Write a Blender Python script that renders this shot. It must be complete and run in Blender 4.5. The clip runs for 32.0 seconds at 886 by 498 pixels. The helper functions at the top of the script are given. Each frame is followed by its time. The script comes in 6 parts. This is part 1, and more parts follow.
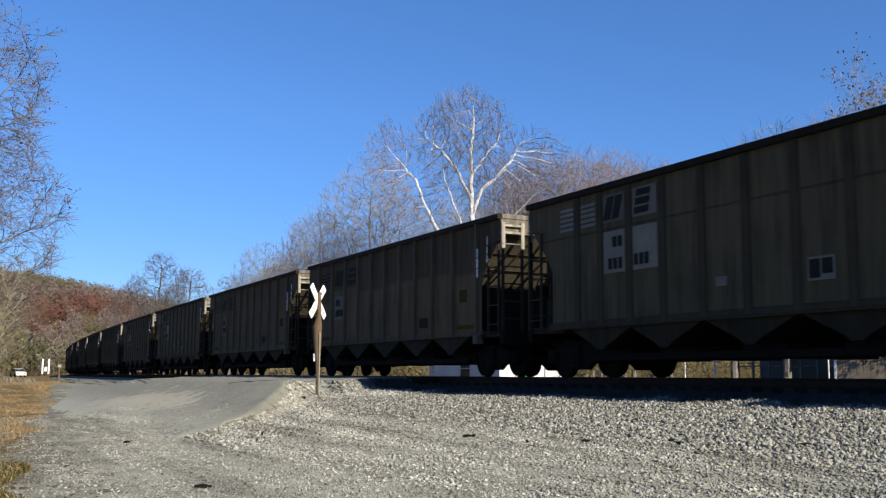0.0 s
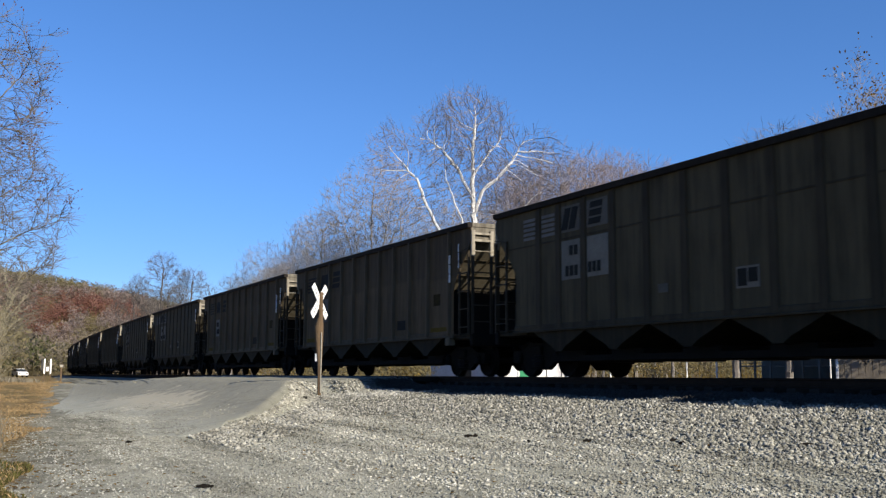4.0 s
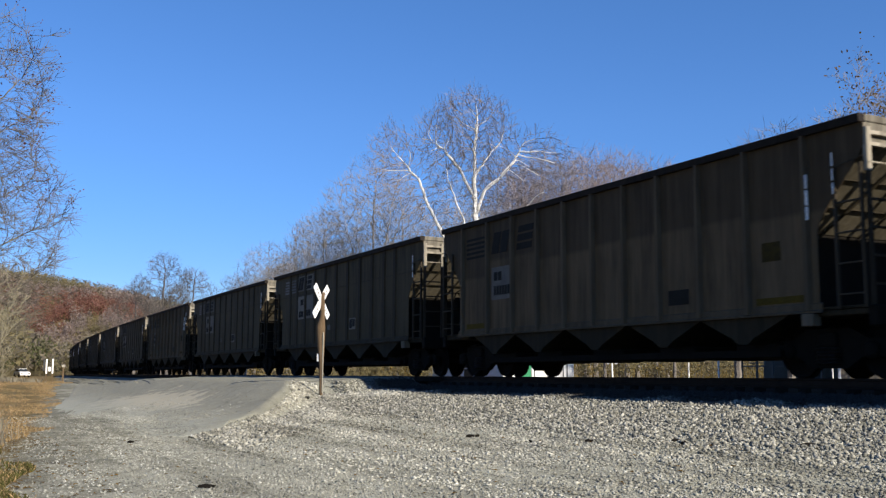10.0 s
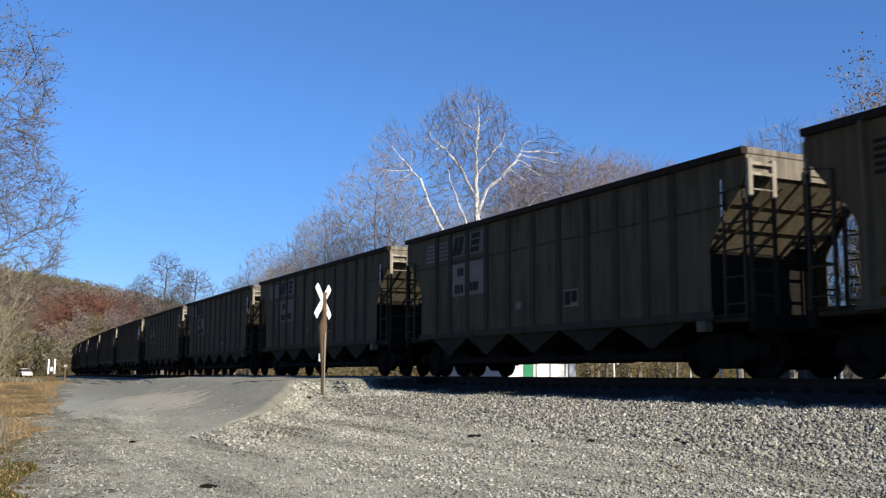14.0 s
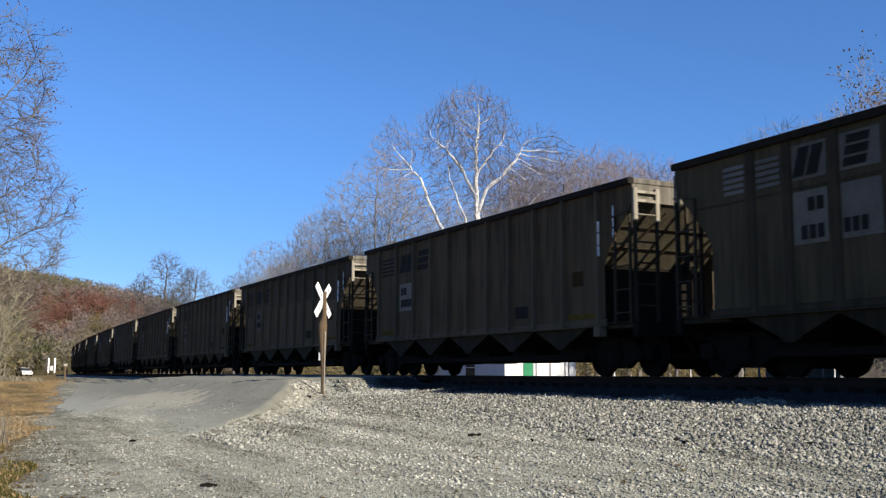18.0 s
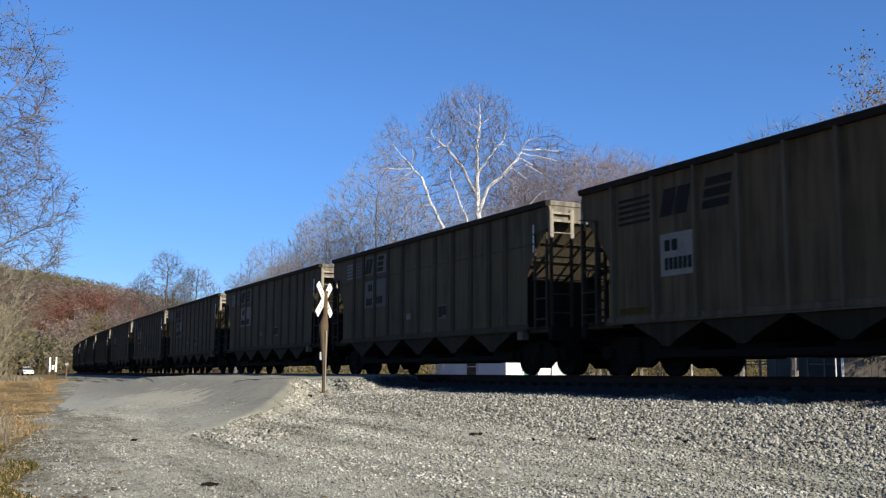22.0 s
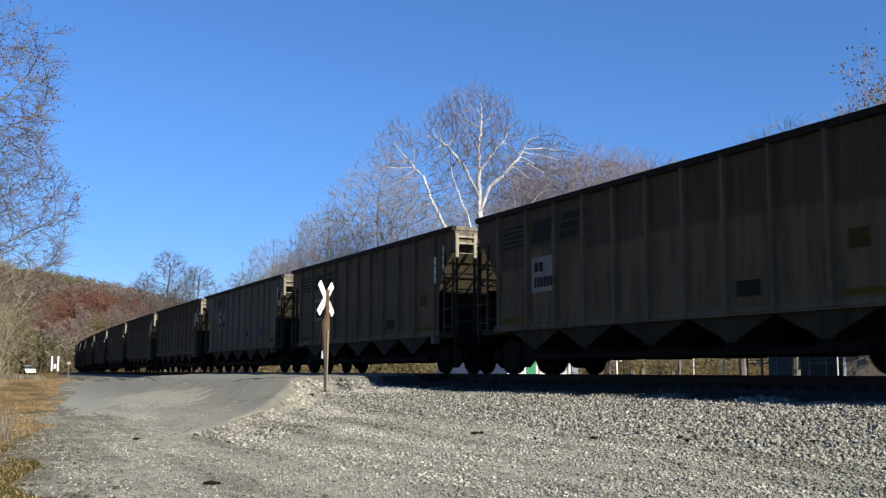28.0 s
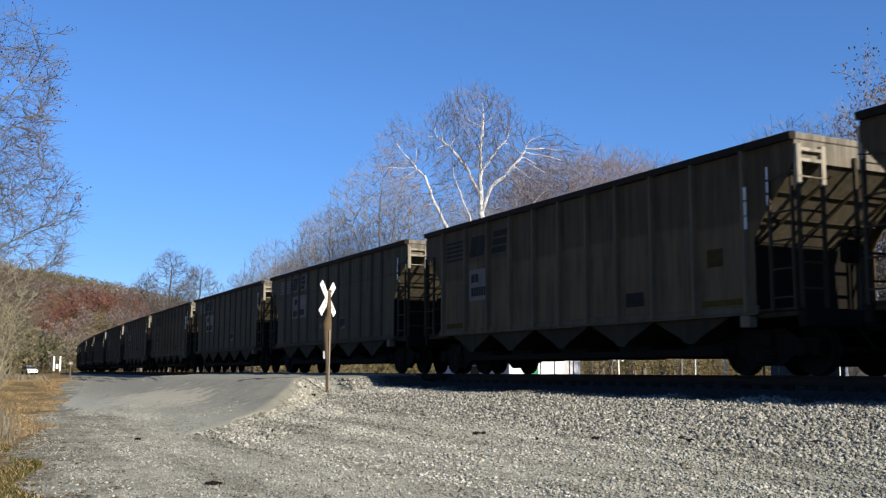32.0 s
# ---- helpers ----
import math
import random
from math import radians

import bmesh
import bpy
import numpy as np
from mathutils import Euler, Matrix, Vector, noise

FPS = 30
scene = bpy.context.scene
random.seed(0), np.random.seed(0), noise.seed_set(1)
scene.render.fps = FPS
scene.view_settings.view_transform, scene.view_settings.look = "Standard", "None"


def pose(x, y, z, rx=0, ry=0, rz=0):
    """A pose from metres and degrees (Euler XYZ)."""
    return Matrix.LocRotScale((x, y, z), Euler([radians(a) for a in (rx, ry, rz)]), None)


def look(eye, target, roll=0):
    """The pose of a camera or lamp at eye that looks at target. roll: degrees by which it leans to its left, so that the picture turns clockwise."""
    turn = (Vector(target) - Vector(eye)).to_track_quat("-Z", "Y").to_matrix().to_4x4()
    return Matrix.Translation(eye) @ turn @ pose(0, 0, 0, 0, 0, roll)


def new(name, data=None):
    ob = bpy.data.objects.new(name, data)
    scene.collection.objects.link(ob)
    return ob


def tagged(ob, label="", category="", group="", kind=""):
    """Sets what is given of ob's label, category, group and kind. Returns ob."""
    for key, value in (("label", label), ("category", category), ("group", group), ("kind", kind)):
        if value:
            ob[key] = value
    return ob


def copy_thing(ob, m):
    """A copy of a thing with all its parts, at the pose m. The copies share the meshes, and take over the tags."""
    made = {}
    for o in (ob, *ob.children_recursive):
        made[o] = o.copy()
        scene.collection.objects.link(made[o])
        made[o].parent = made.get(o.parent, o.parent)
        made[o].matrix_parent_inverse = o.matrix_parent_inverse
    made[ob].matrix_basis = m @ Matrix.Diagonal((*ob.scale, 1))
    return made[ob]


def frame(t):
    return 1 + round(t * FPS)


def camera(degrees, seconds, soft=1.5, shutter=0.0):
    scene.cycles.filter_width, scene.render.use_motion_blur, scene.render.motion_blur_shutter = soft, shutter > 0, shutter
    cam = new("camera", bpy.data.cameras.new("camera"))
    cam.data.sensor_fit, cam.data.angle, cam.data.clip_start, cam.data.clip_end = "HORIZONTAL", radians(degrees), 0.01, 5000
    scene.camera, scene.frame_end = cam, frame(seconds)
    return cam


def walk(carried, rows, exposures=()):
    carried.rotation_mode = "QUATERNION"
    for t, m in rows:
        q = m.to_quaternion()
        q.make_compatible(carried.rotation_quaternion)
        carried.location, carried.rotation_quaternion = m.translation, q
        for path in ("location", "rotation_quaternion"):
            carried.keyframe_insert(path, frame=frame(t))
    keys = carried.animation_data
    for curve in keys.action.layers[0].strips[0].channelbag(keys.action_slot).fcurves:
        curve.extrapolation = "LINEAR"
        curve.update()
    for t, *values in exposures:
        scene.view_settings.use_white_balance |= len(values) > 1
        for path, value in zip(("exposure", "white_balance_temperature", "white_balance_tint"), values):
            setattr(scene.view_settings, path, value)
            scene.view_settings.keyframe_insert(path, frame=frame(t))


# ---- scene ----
import collections

cam = camera(48.02, 32.0, soft=1.3, shutter=0.12)

# the camera stands at rail height and drifts a little to its left and down
EYE = (0.0, 0.0, 0.0)
YAW, TILT, LEAN = 62.945, 7.288, 0.33
DRIFT = [(0, 0, 0), (1.5, .01, 0), (2.5, .05, 0), (3.5, .09, 0), (6, .10, 0), (7, .105, 0), (8, .15, 0), (9, .175, 0), (10, .195, 0),
         (11, .235, .02), (12, .26, .035), (13, .285, .03), (14, .295, 0), (17, .295, 0), (18, .295, -.055), (19, .30, -.055),
         (20, .325, -.06), (21, .355, -.10), (22, .36, -.10), (23, .36, -.10), (24, .36, -.11), (25, .365, -.145), (26.5, .42, -.155),
         (28, .455, -.16), (29, .475, -.16), (30, .515, -.16), (31, .525, -.16), (32, .555, -.155)]


def aim(yaw, tilt):
    a, b = radians(yaw), radians(tilt)
    return (EYE[0] - math.sin(a) * math.cos(b), EYE[1] + math.cos(a) * math.cos(b), EYE[2] + math.sin(b))


walk(cam, [(t, look(EYE, aim(YAW + dx, TILT + dy), LEAN)) for t, dx, dy in DRIFT], exposures=[(0, 0.85), (32, 0.85)])

# ---- light: a clear late-autumn sky, low sun beyond the track from the way the train goes ----
SUN = Vector((1.5, 0.43, 1.0)).normalized()
world = bpy.data.worlds.new("sky")
scene.world = world
world.use_nodes = True
sky = world.node_tree.nodes.new("ShaderNodeTexSky")
sky.sky_type, sky.sun_disc = "NISHITA", False
sky.sun_elevation = math.asin(SUN.z)
sky.sun_rotation = math.atan2(SUN.x, SUN.y)
sky.altitude, sky.air_density, sky.dust_density, sky.ozone_density = 200, 1.0, 0.0, 6.0
back = world.node_tree.nodes["Background"]
back.inputs[1].default_value = 0.087
deep = world.node_tree.nodes.new("ShaderNodeHueSaturation")
deep.inputs["Saturation"].default_value = 1.14
deep.inputs["Hue"].default_value = 0.507
world.node_tree.links.new(sky.outputs[0], deep.inputs["Color"])
# dry autumn air: the blue stays deep down to the hills
up = world.node_tree.nodes.new("ShaderNodeSeparateXYZ")
world.node_tree.links.new(world.node_tree.nodes.new("ShaderNodeTexCoord").outputs["Generated"], up.inputs[0])
clear = world.node_tree.nodes.new("ShaderNodeValToRGB")
world.node_tree.links.new(up.outputs["Z"], clear.inputs["Fac"])
els = clear.color_ramp.elements
els[0].position, els[0].color = 0.0, (0.50, 0.60, 0.80, 1)
els[1].position, els[1].color = 0.40, (1, 1, 1, 1)
els.new(1.0).color = (0.60, 0.62, 0.68, 1)
for at_z, tint in ((0.10, (0.60, 0.69, 0.86)), (0.17, (0.71, 0.80, 0.92)), (0.25, (0.86, 0.90, 0.97))):
    els.new(at_z).color = (*tint, 1)
tinted = world.node_tree.nodes.new("ShaderNodeMix")
tinted.data_type, tinted.blend_type = "RGBA", "MULTIPLY"
tinted.inputs[0].default_value = 1.0
world.node_tree.links.new(deep.outputs[0], tinted.inputs[6])
world.node_tree.links.new(clear.outputs[0], tinted.inputs[7])
world.node_tree.links.new(tinted.outputs[2], back.inputs[0])
lamp = bpy.data.lights.new("sun", "SUN")
lamp.energy, lamp.angle, lamp.color = 5.0, radians(0.55), (1.0, 0.90, 0.76)
sun = new("sun", lamp)
sun.matrix_world = look(SUN * 200, (0, 0, 0))


# ---- materials ----
def material(name, build, rough=0.8, metal=0.0, thin=0.0):
    m = bpy.data.materials.new(name)
    m.use_nodes = True
    nt = m.node_tree
    bsdf = nt.nodes["Principled BSDF"]
    bsdf.inputs["Roughness"].default_value = rough
    bsdf.inputs["Metallic"].default_value = metal
    if rough > 0.65:
        bsdf.inputs["Specular IOR Level"].default_value = 0.12
    build(nt, bsdf)
    if thin:
        # light passes through thin leaves and twigs
        through_light = nt.nodes.new("ShaderNodeBsdfTranslucent")
        for link in list(nt.links):
            if link.to_socket == bsdf.inputs["Base Color"]:
                nt.links.new(link.from_socket, through_light.inputs["Color"])
        both = nt.nodes.new("ShaderNodeMixShader")
        both.inputs[0].default_value = thin
        nt.links.new(bsdf.outputs[0], both.inputs[1])
        nt.links.new(through_light.outputs[0], both.inputs[2])
        nt.links.new(both.outputs[0], nt.nodes["Material Output"].inputs["Surface"])
    return m


def node(nt, kind, **values):
    n = nt.nodes.new("ShaderNode" + kind)
    for key, value in values.items():
        n.inputs[key].default_value = value
    return n


def coords(nt, world_space=True, scale=(1, 1, 1)):
    if world_space:
        src = nt.nodes.new("ShaderNodeNewGeometry").outputs["Position"]
    else:
        src = nt.nodes.new("ShaderNodeTexCoord").outputs["Object"]
    m = node(nt, "Mapping", Scale=scale)
    nt.links.new(src, m.inputs["Vector"])
    return m.outputs["Vector"]


def noise_of(nt, vec, scale, detail=4.0, rough=0.55):
    n = node(nt, "TexNoise", Scale=scale, Detail=detail, Roughness=rough)
    nt.links.new(vec, n.inputs["Vector"])
    return n.outputs["Fac"]


def ramp(nt, fac, stops):
    r = nt.nodes.new("ShaderNodeValToRGB")
    els = r.color_ramp.elements
    while len(els) < len(stops):
        els.new(0.5)
    for e, (p, c) in zip(els, stops):
        e.position, e.color = p, (*c, 1)
    nt.links.new(fac, r.inputs["Fac"])
    return r.outputs["Color"]


def mix(nt, fac, a, b, mode="MIX"):
    n = nt.nodes.new("ShaderNodeMix")
    n.data_type, n.blend_type = "RGBA", mode
    for sock, v in ((n.inputs[0], fac), (n.inputs[6], a), (n.inputs[7], b)):
        if isinstance(v, bpy.types.NodeSocket):
            nt.links.new(v, sock)
        else:
            sock.default_value = v if isinstance(v, float) else (*v, 1)
    return n.outputs[2]


def bump(nt, bsdf, height, strength=0.4, distance=0.02):
    b = node(nt, "Bump", Strength=strength, Distance=distance)
    nt.links.new(height, b.inputs["Height"])
    nt.links.new(b.outputs["Normal"], bsdf.inputs["Normal"])


def mottled(name, a, b, scale=6.0, fine=60.0, rough=0.8, metal=0.0, world_space=False, relief=0.3, vary=0.0, island=0.0, stretch=(1, 1, 1), dist=0.01, thin=0.0):
    """Two tones at two scales, with relief; vary: spread of tone from object to object; island: from piece to piece of one mesh."""
    def build(nt, bsdf):
        vec = coords(nt, world_space, stretch)
        big, small = noise_of(nt, vec, scale), noise_of(nt, vec, fine, 3.0)
        col = ramp(nt, big, [(0.3, a), (0.7, b)])
        col = mix(nt, 0.35, col, ramp(nt, small, [(0.3, tuple(v * 0.6 for v in a)), (0.75, tuple(min(1, v * 1.25) for v in b))]))
        for amount, out in ((vary, "Object"), (island, "Island")):
            if amount:
                src = nt.nodes.new("ShaderNodeObjectInfo").outputs["Random"] if out == "Object" else nt.nodes.new("ShaderNodeNewGeometry").outputs["Random Per Island"]
                tone = ramp(nt, src, [(0.0, (1 - amount,) * 3), (1.0, (1.0, 1.0, 1.0))])
                col = mix(nt, 1.0, col, tone, "MULTIPLY")
        nt.links.new(col, bsdf.inputs["Base Color"])
        if relief:
            bump(nt, bsdf, small, relief, dist)
    return material(name, build, rough, metal, thin)


def car_paint(name, base, dust, rust, grime=0.0):
    """Old freight-car paint: streaks running down, rust spots; grime: older, darker paint on the upper sheets, ending in steps from panel to panel."""
    def build(nt, bsdf):
        vec = coords(nt, False)
        streak = noise_of(nt, coords(nt, False, (5.0, 5.0, 0.35)), 1.6, 5.0, 0.6)
        patch = noise_of(nt, vec, 0.7, 4.0)
        fine = noise_of(nt, vec, 14.0, 5.0, 0.65)
        col = ramp(nt, patch, [(0.32, tuple(v * 0.55 for v in base)), (0.62, base)])
        col = mix(nt, ramp(nt, streak, [(0.40, (0, 0, 0)), (0.66, (0.9, 0.9, 0.9))]), col, dust)
        col = mix(nt, ramp(nt, fine, [(0.60, (0, 0, 0)), (0.72, (0.7, 0.7, 0.7))]), col, rust)
        if grime:
            place = nt.nodes.new("ShaderNodeSeparateXYZ")
            nt.links.new(vec, place.inputs[0])
            steps = node(nt, "TexNoise", Scale=0.9, Detail=0.0)
            snap = nt.nodes.new("ShaderNodeVectorMath")
            snap.operation = "SNAP"
            nt.links.new(vec, snap.inputs[0])
            snap.inputs[1].default_value = (2.35, 100.0, 100.0)
            nt.links.new(snap.outputs[0], steps.inputs["Vector"])
            line = nt.nodes.new("ShaderNodeMath")
            line.operation = "MULTIPLY_ADD"
            nt.links.new(steps.outputs["Fac"], line.inputs[0])
            line.inputs[1].default_value = 1.3
            nt.links.new(place.outputs["Z"], line.inputs[2])
            upper = node(nt, "MapRange")
            upper.inputs[1].default_value, upper.inputs[2].default_value, upper.inputs[4].default_value = 3.52, 3.62, grime
            nt.links.new(line.outputs[0], upper.inputs[0])
            old = ramp(nt, nt.nodes.new("ShaderNodeObjectInfo").outputs["Random"], [(0.35, (0, 0, 0)), (0.65, (1, 1, 1))])
            col = mix(nt, mix(nt, 1.0, upper.outputs[0], old, "MULTIPLY"), col, tuple(v * 0.30 for v in base))
        tone = ramp(nt, nt.nodes.new("ShaderNodeObjectInfo").outputs["Random"], [(0.0, (0.82, 0.80, 0.78)), (1.0, (1.08, 1.06, 1.05))])
        col = mix(nt, 1.0, col, tone, "MULTIPLY")
        nt.links.new(col, bsdf.inputs["Base Color"])
        bump(nt, bsdf, fine, 0.15, 0.004)
    return material(name, build, 0.72, 0.0)


M = {}
M["panel_a"] = car_paint("weathered_grey_car_paint", (0.064, 0.053, 0.030), (0.086, 0.069, 0.039), (0.050, 0.030, 0.015))
M["panel_b"] = car_paint("weathered_brown_car_paint", (0.083, 0.060, 0.034), (0.112, 0.083, 0.048), (0.086, 0.044, 0.022), 0.55)
M["panel_c"] = car_paint("chalky_grey_car_paint", (0.112, 0.093, 0.064), (0.142, 0.118, 0.082), (0.085, 0.055, 0.033))
M["rib_a"] = car_paint("dark_rib_paint", (0.043, 0.034, 0.020), (0.057, 0.046, 0.028), (0.042, 0.025, 0.013))
M["rib_b"] = car_paint("dusty_rib_paint", (0.088, 0.069, 0.044), (0.116, 0.090, 0.056), (0.064, 0.036, 0.018))
M["rib_c"] = car_paint("chalky_grey_rib_paint", (0.078, 0.064, 0.044), (0.102, 0.084, 0.058), (0.062, 0.042, 0.027))
M["coping"] = car_paint("worn_top_chord_paint", (0.013, 0.011, 0.009), (0.020, 0.016, 0.013), (0.018, 0.011, 0.007))
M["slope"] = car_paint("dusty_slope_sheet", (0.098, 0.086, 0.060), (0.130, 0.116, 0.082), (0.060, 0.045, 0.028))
# pale as the sunlit top of the end ladders; the ladder steel holds their shade
M["endsteel"] = car_paint("sunlit_end_steel", (0.250, 0.230, 0.182), (0.330, 0.305, 0.246), (0.140, 0.098, 0.064))
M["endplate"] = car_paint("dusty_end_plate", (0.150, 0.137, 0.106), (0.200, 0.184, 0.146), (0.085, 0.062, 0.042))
M["white_bar"] = mottled("sunlit_grab_white", (0.70, 0.69, 0.67), (0.86, 0.85, 0.83), 6, 40, 0.7, vary=0.2, relief=0.1)
M["ladder"] = car_paint("shaded_ladder_steel", (0.040, 0.032, 0.021), (0.052, 0.043, 0.029), (0.023, 0.015, 0.010))
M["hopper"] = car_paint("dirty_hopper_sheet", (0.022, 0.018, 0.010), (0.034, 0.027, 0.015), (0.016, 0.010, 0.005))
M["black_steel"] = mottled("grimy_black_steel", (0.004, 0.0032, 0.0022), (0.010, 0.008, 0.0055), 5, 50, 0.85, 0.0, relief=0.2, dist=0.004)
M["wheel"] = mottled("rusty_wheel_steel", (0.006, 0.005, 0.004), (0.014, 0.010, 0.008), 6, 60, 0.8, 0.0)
M["tread"] = mottled("polished_rail_steel", (0.25, 0.24, 0.23), (0.4, 0.39, 0.38), 3, 40, 0.35, 0.9, relief=0.05)
M["white_d"] = mottled("faded_logo_ground", (0.104, 0.096, 0.081), (0.156, 0.143, 0.120), 3, 30, 0.7, vary=0.35, relief=0.05)
M["white_a"] = mottled("faded_white_placard", (0.140, 0.130, 0.110), (0.210, 0.194, 0.162), 3, 30, 0.7, vary=0.5, relief=0.05)
M["white_b"] = mottled("grimy_white_stripe", (0.126, 0.122, 0.115), (0.198, 0.189, 0.180), 3, 30, 0.7, vary=0.5, relief=0.05)
M["white_c"] = mottled("dingy_placard", (0.15, 0.143, 0.13), (0.23, 0.22, 0.20), 3, 30, 0.8, vary=0.6, relief=0.05)
M["spray_blue"] = mottled("faded_blue_spray", (0.022, 0.044, 0.058), (0.040, 0.072, 0.090), 6, 40, 0.85, relief=0.05)
M["logo"] = mottled("black_lettering", (0.008, 0.0075, 0.006), (0.016, 0.015, 0.012), 5, 40, 0.7, relief=0.05)
M["yellow"] = mottled("dirty_yellow_marking", (0.075, 0.052, 0.008), (0.120, 0.082, 0.010), 5, 40, 0.85, vary=0.6, relief=0.05)
M["yellow_dim"] = mottled("worn_yellow_patch", (0.034, 0.024, 0.010), (0.095, 0.066, 0.012), 7, 30, 0.85, vary=0.7, relief=0.05)
M["rail_side"] = mottled("rusted_rail_web", (0.022, 0.014, 0.010), (0.05, 0.030, 0.020), 6, 70, 0.85, 0.0)
M["tie"] = mottled("creosoted_tie", (0.02, 0.016, 0.013), (0.05, 0.04, 0.032), 4, 60, 0.9, vary=0.4, stretch=(0.3, 4, 4))
M["asphalt"] = None
M["post_wood"] = mottled("weathered_creosote_post", (0.079, 0.053, 0.030), (0.146, 0.104, 0.065), 5, 60, 0.9, stretch=(3, 3, 0.4), relief=0.5)
M["sign_white"] = mottled("white_sign_enamel", (0.72, 0.72, 0.70), (0.84, 0.84, 0.82), 8, 60, 0.45, relief=0.03)
M["cream"] = mottled("dirty_cream_plastic", (0.22, 0.20, 0.16), (0.38, 0.36, 0.30), 8, 60, 0.7, relief=0.03)
M["sign_black"] = mottled("black_sign_enamel", (0.015, 0.015, 0.016), (0.03, 0.03, 0.03), 8, 60, 0.5, relief=0.03)
M["bark_grey"] = mottled("grey_brown_bark", (0.101, 0.088, 0.076), (0.211, 0.195, 0.174), 2.5, 30, 0.95, relief=0.5)
M["bark_tan"] = mottled("tan_twig_bark", (0.142, 0.127, 0.114), (0.262, 0.242, 0.222), 2.5, 30, 0.95, relief=0.3)
M["bark_red"] = mottled("reddish_twig_bark", (0.165, 0.131, 0.127), (0.275, 0.236, 0.230), 2.5, 30, 0.95, relief=0.3)
M["bark_sycamore"] = mottled("mauve_grey_twig_bark", (0.150, 0.128, 0.118), (0.285, 0.255, 0.240), 2.5, 30, 0.95, relief=0.3)
M["bark_white"] = mottled("pale_sycamore_bark", (0.463, 0.446, 0.409), (0.721, 0.725, 0.717), 1.6, 12, 0.85, relief=0.2)
M["shrub_bark"] = mottled("pale_olive_shrub_stems", (0.150, 0.134, 0.088), (0.275, 0.250, 0.175), 2.5, 30, 0.95, relief=0.2)
M["bark_dark"] = mottled("dark_grey_twig_bark", (0.078, 0.070, 0.066), (0.147, 0.135, 0.121), 2.5, 30, 0.95, relief=0.3)
M["scrap"] = mottled("charred_scrap_wood", (0.005, 0.0045, 0.004), (0.014, 0.012, 0.010), 8, 60, 0.95)
M["bark_road"] = mottled("dull_grey_twig_bark", (0.072, 0.062, 0.048), (0.150, 0.134, 0.106), 2.5, 30, 0.95, relief=0.3)
M["bark_brush"] = mottled("grey_tan_brush_bark", (0.128, 0.113, 0.077), (0.230, 0.207, 0.140), 2.5, 30, 0.95, relief=0.3)
M["weed"] = mottled("dry_weed_stalks", (0.137, 0.118, 0.083), (0.229, 0.211, 0.164), 3, 30, 0.95, island=0.4, relief=0.0)
M["leaf_red"] = mottled("dry_russet_leaves", (0.185, 0.060, 0.042), (0.280, 0.105, 0.062), 3, 30, 0.8, island=0.5, relief=0.0, thin=0.4)
M["leaf_gold"] = mottled("golden_autumn_leaves", (0.155, 0.082, 0.011), (0.202, 0.122, 0.023), 3, 30, 0.8, island=0.5, relief=0.0, thin=0.4)
M["grass_dry"] = mottled("straw_coloured_grass", (0.235, 0.158, 0.074), (0.330, 0.242, 0.132), 1.2, 20, 0.95, world_space=True, island=0.45, relief=0.0)
M["grass_green"] = mottled("fading_green_grass", (0.043, 0.051, 0.013), (0.104, 0.093, 0.030), 1.2, 20, 0.95, world_space=True, island=0.45, relief=0.0)


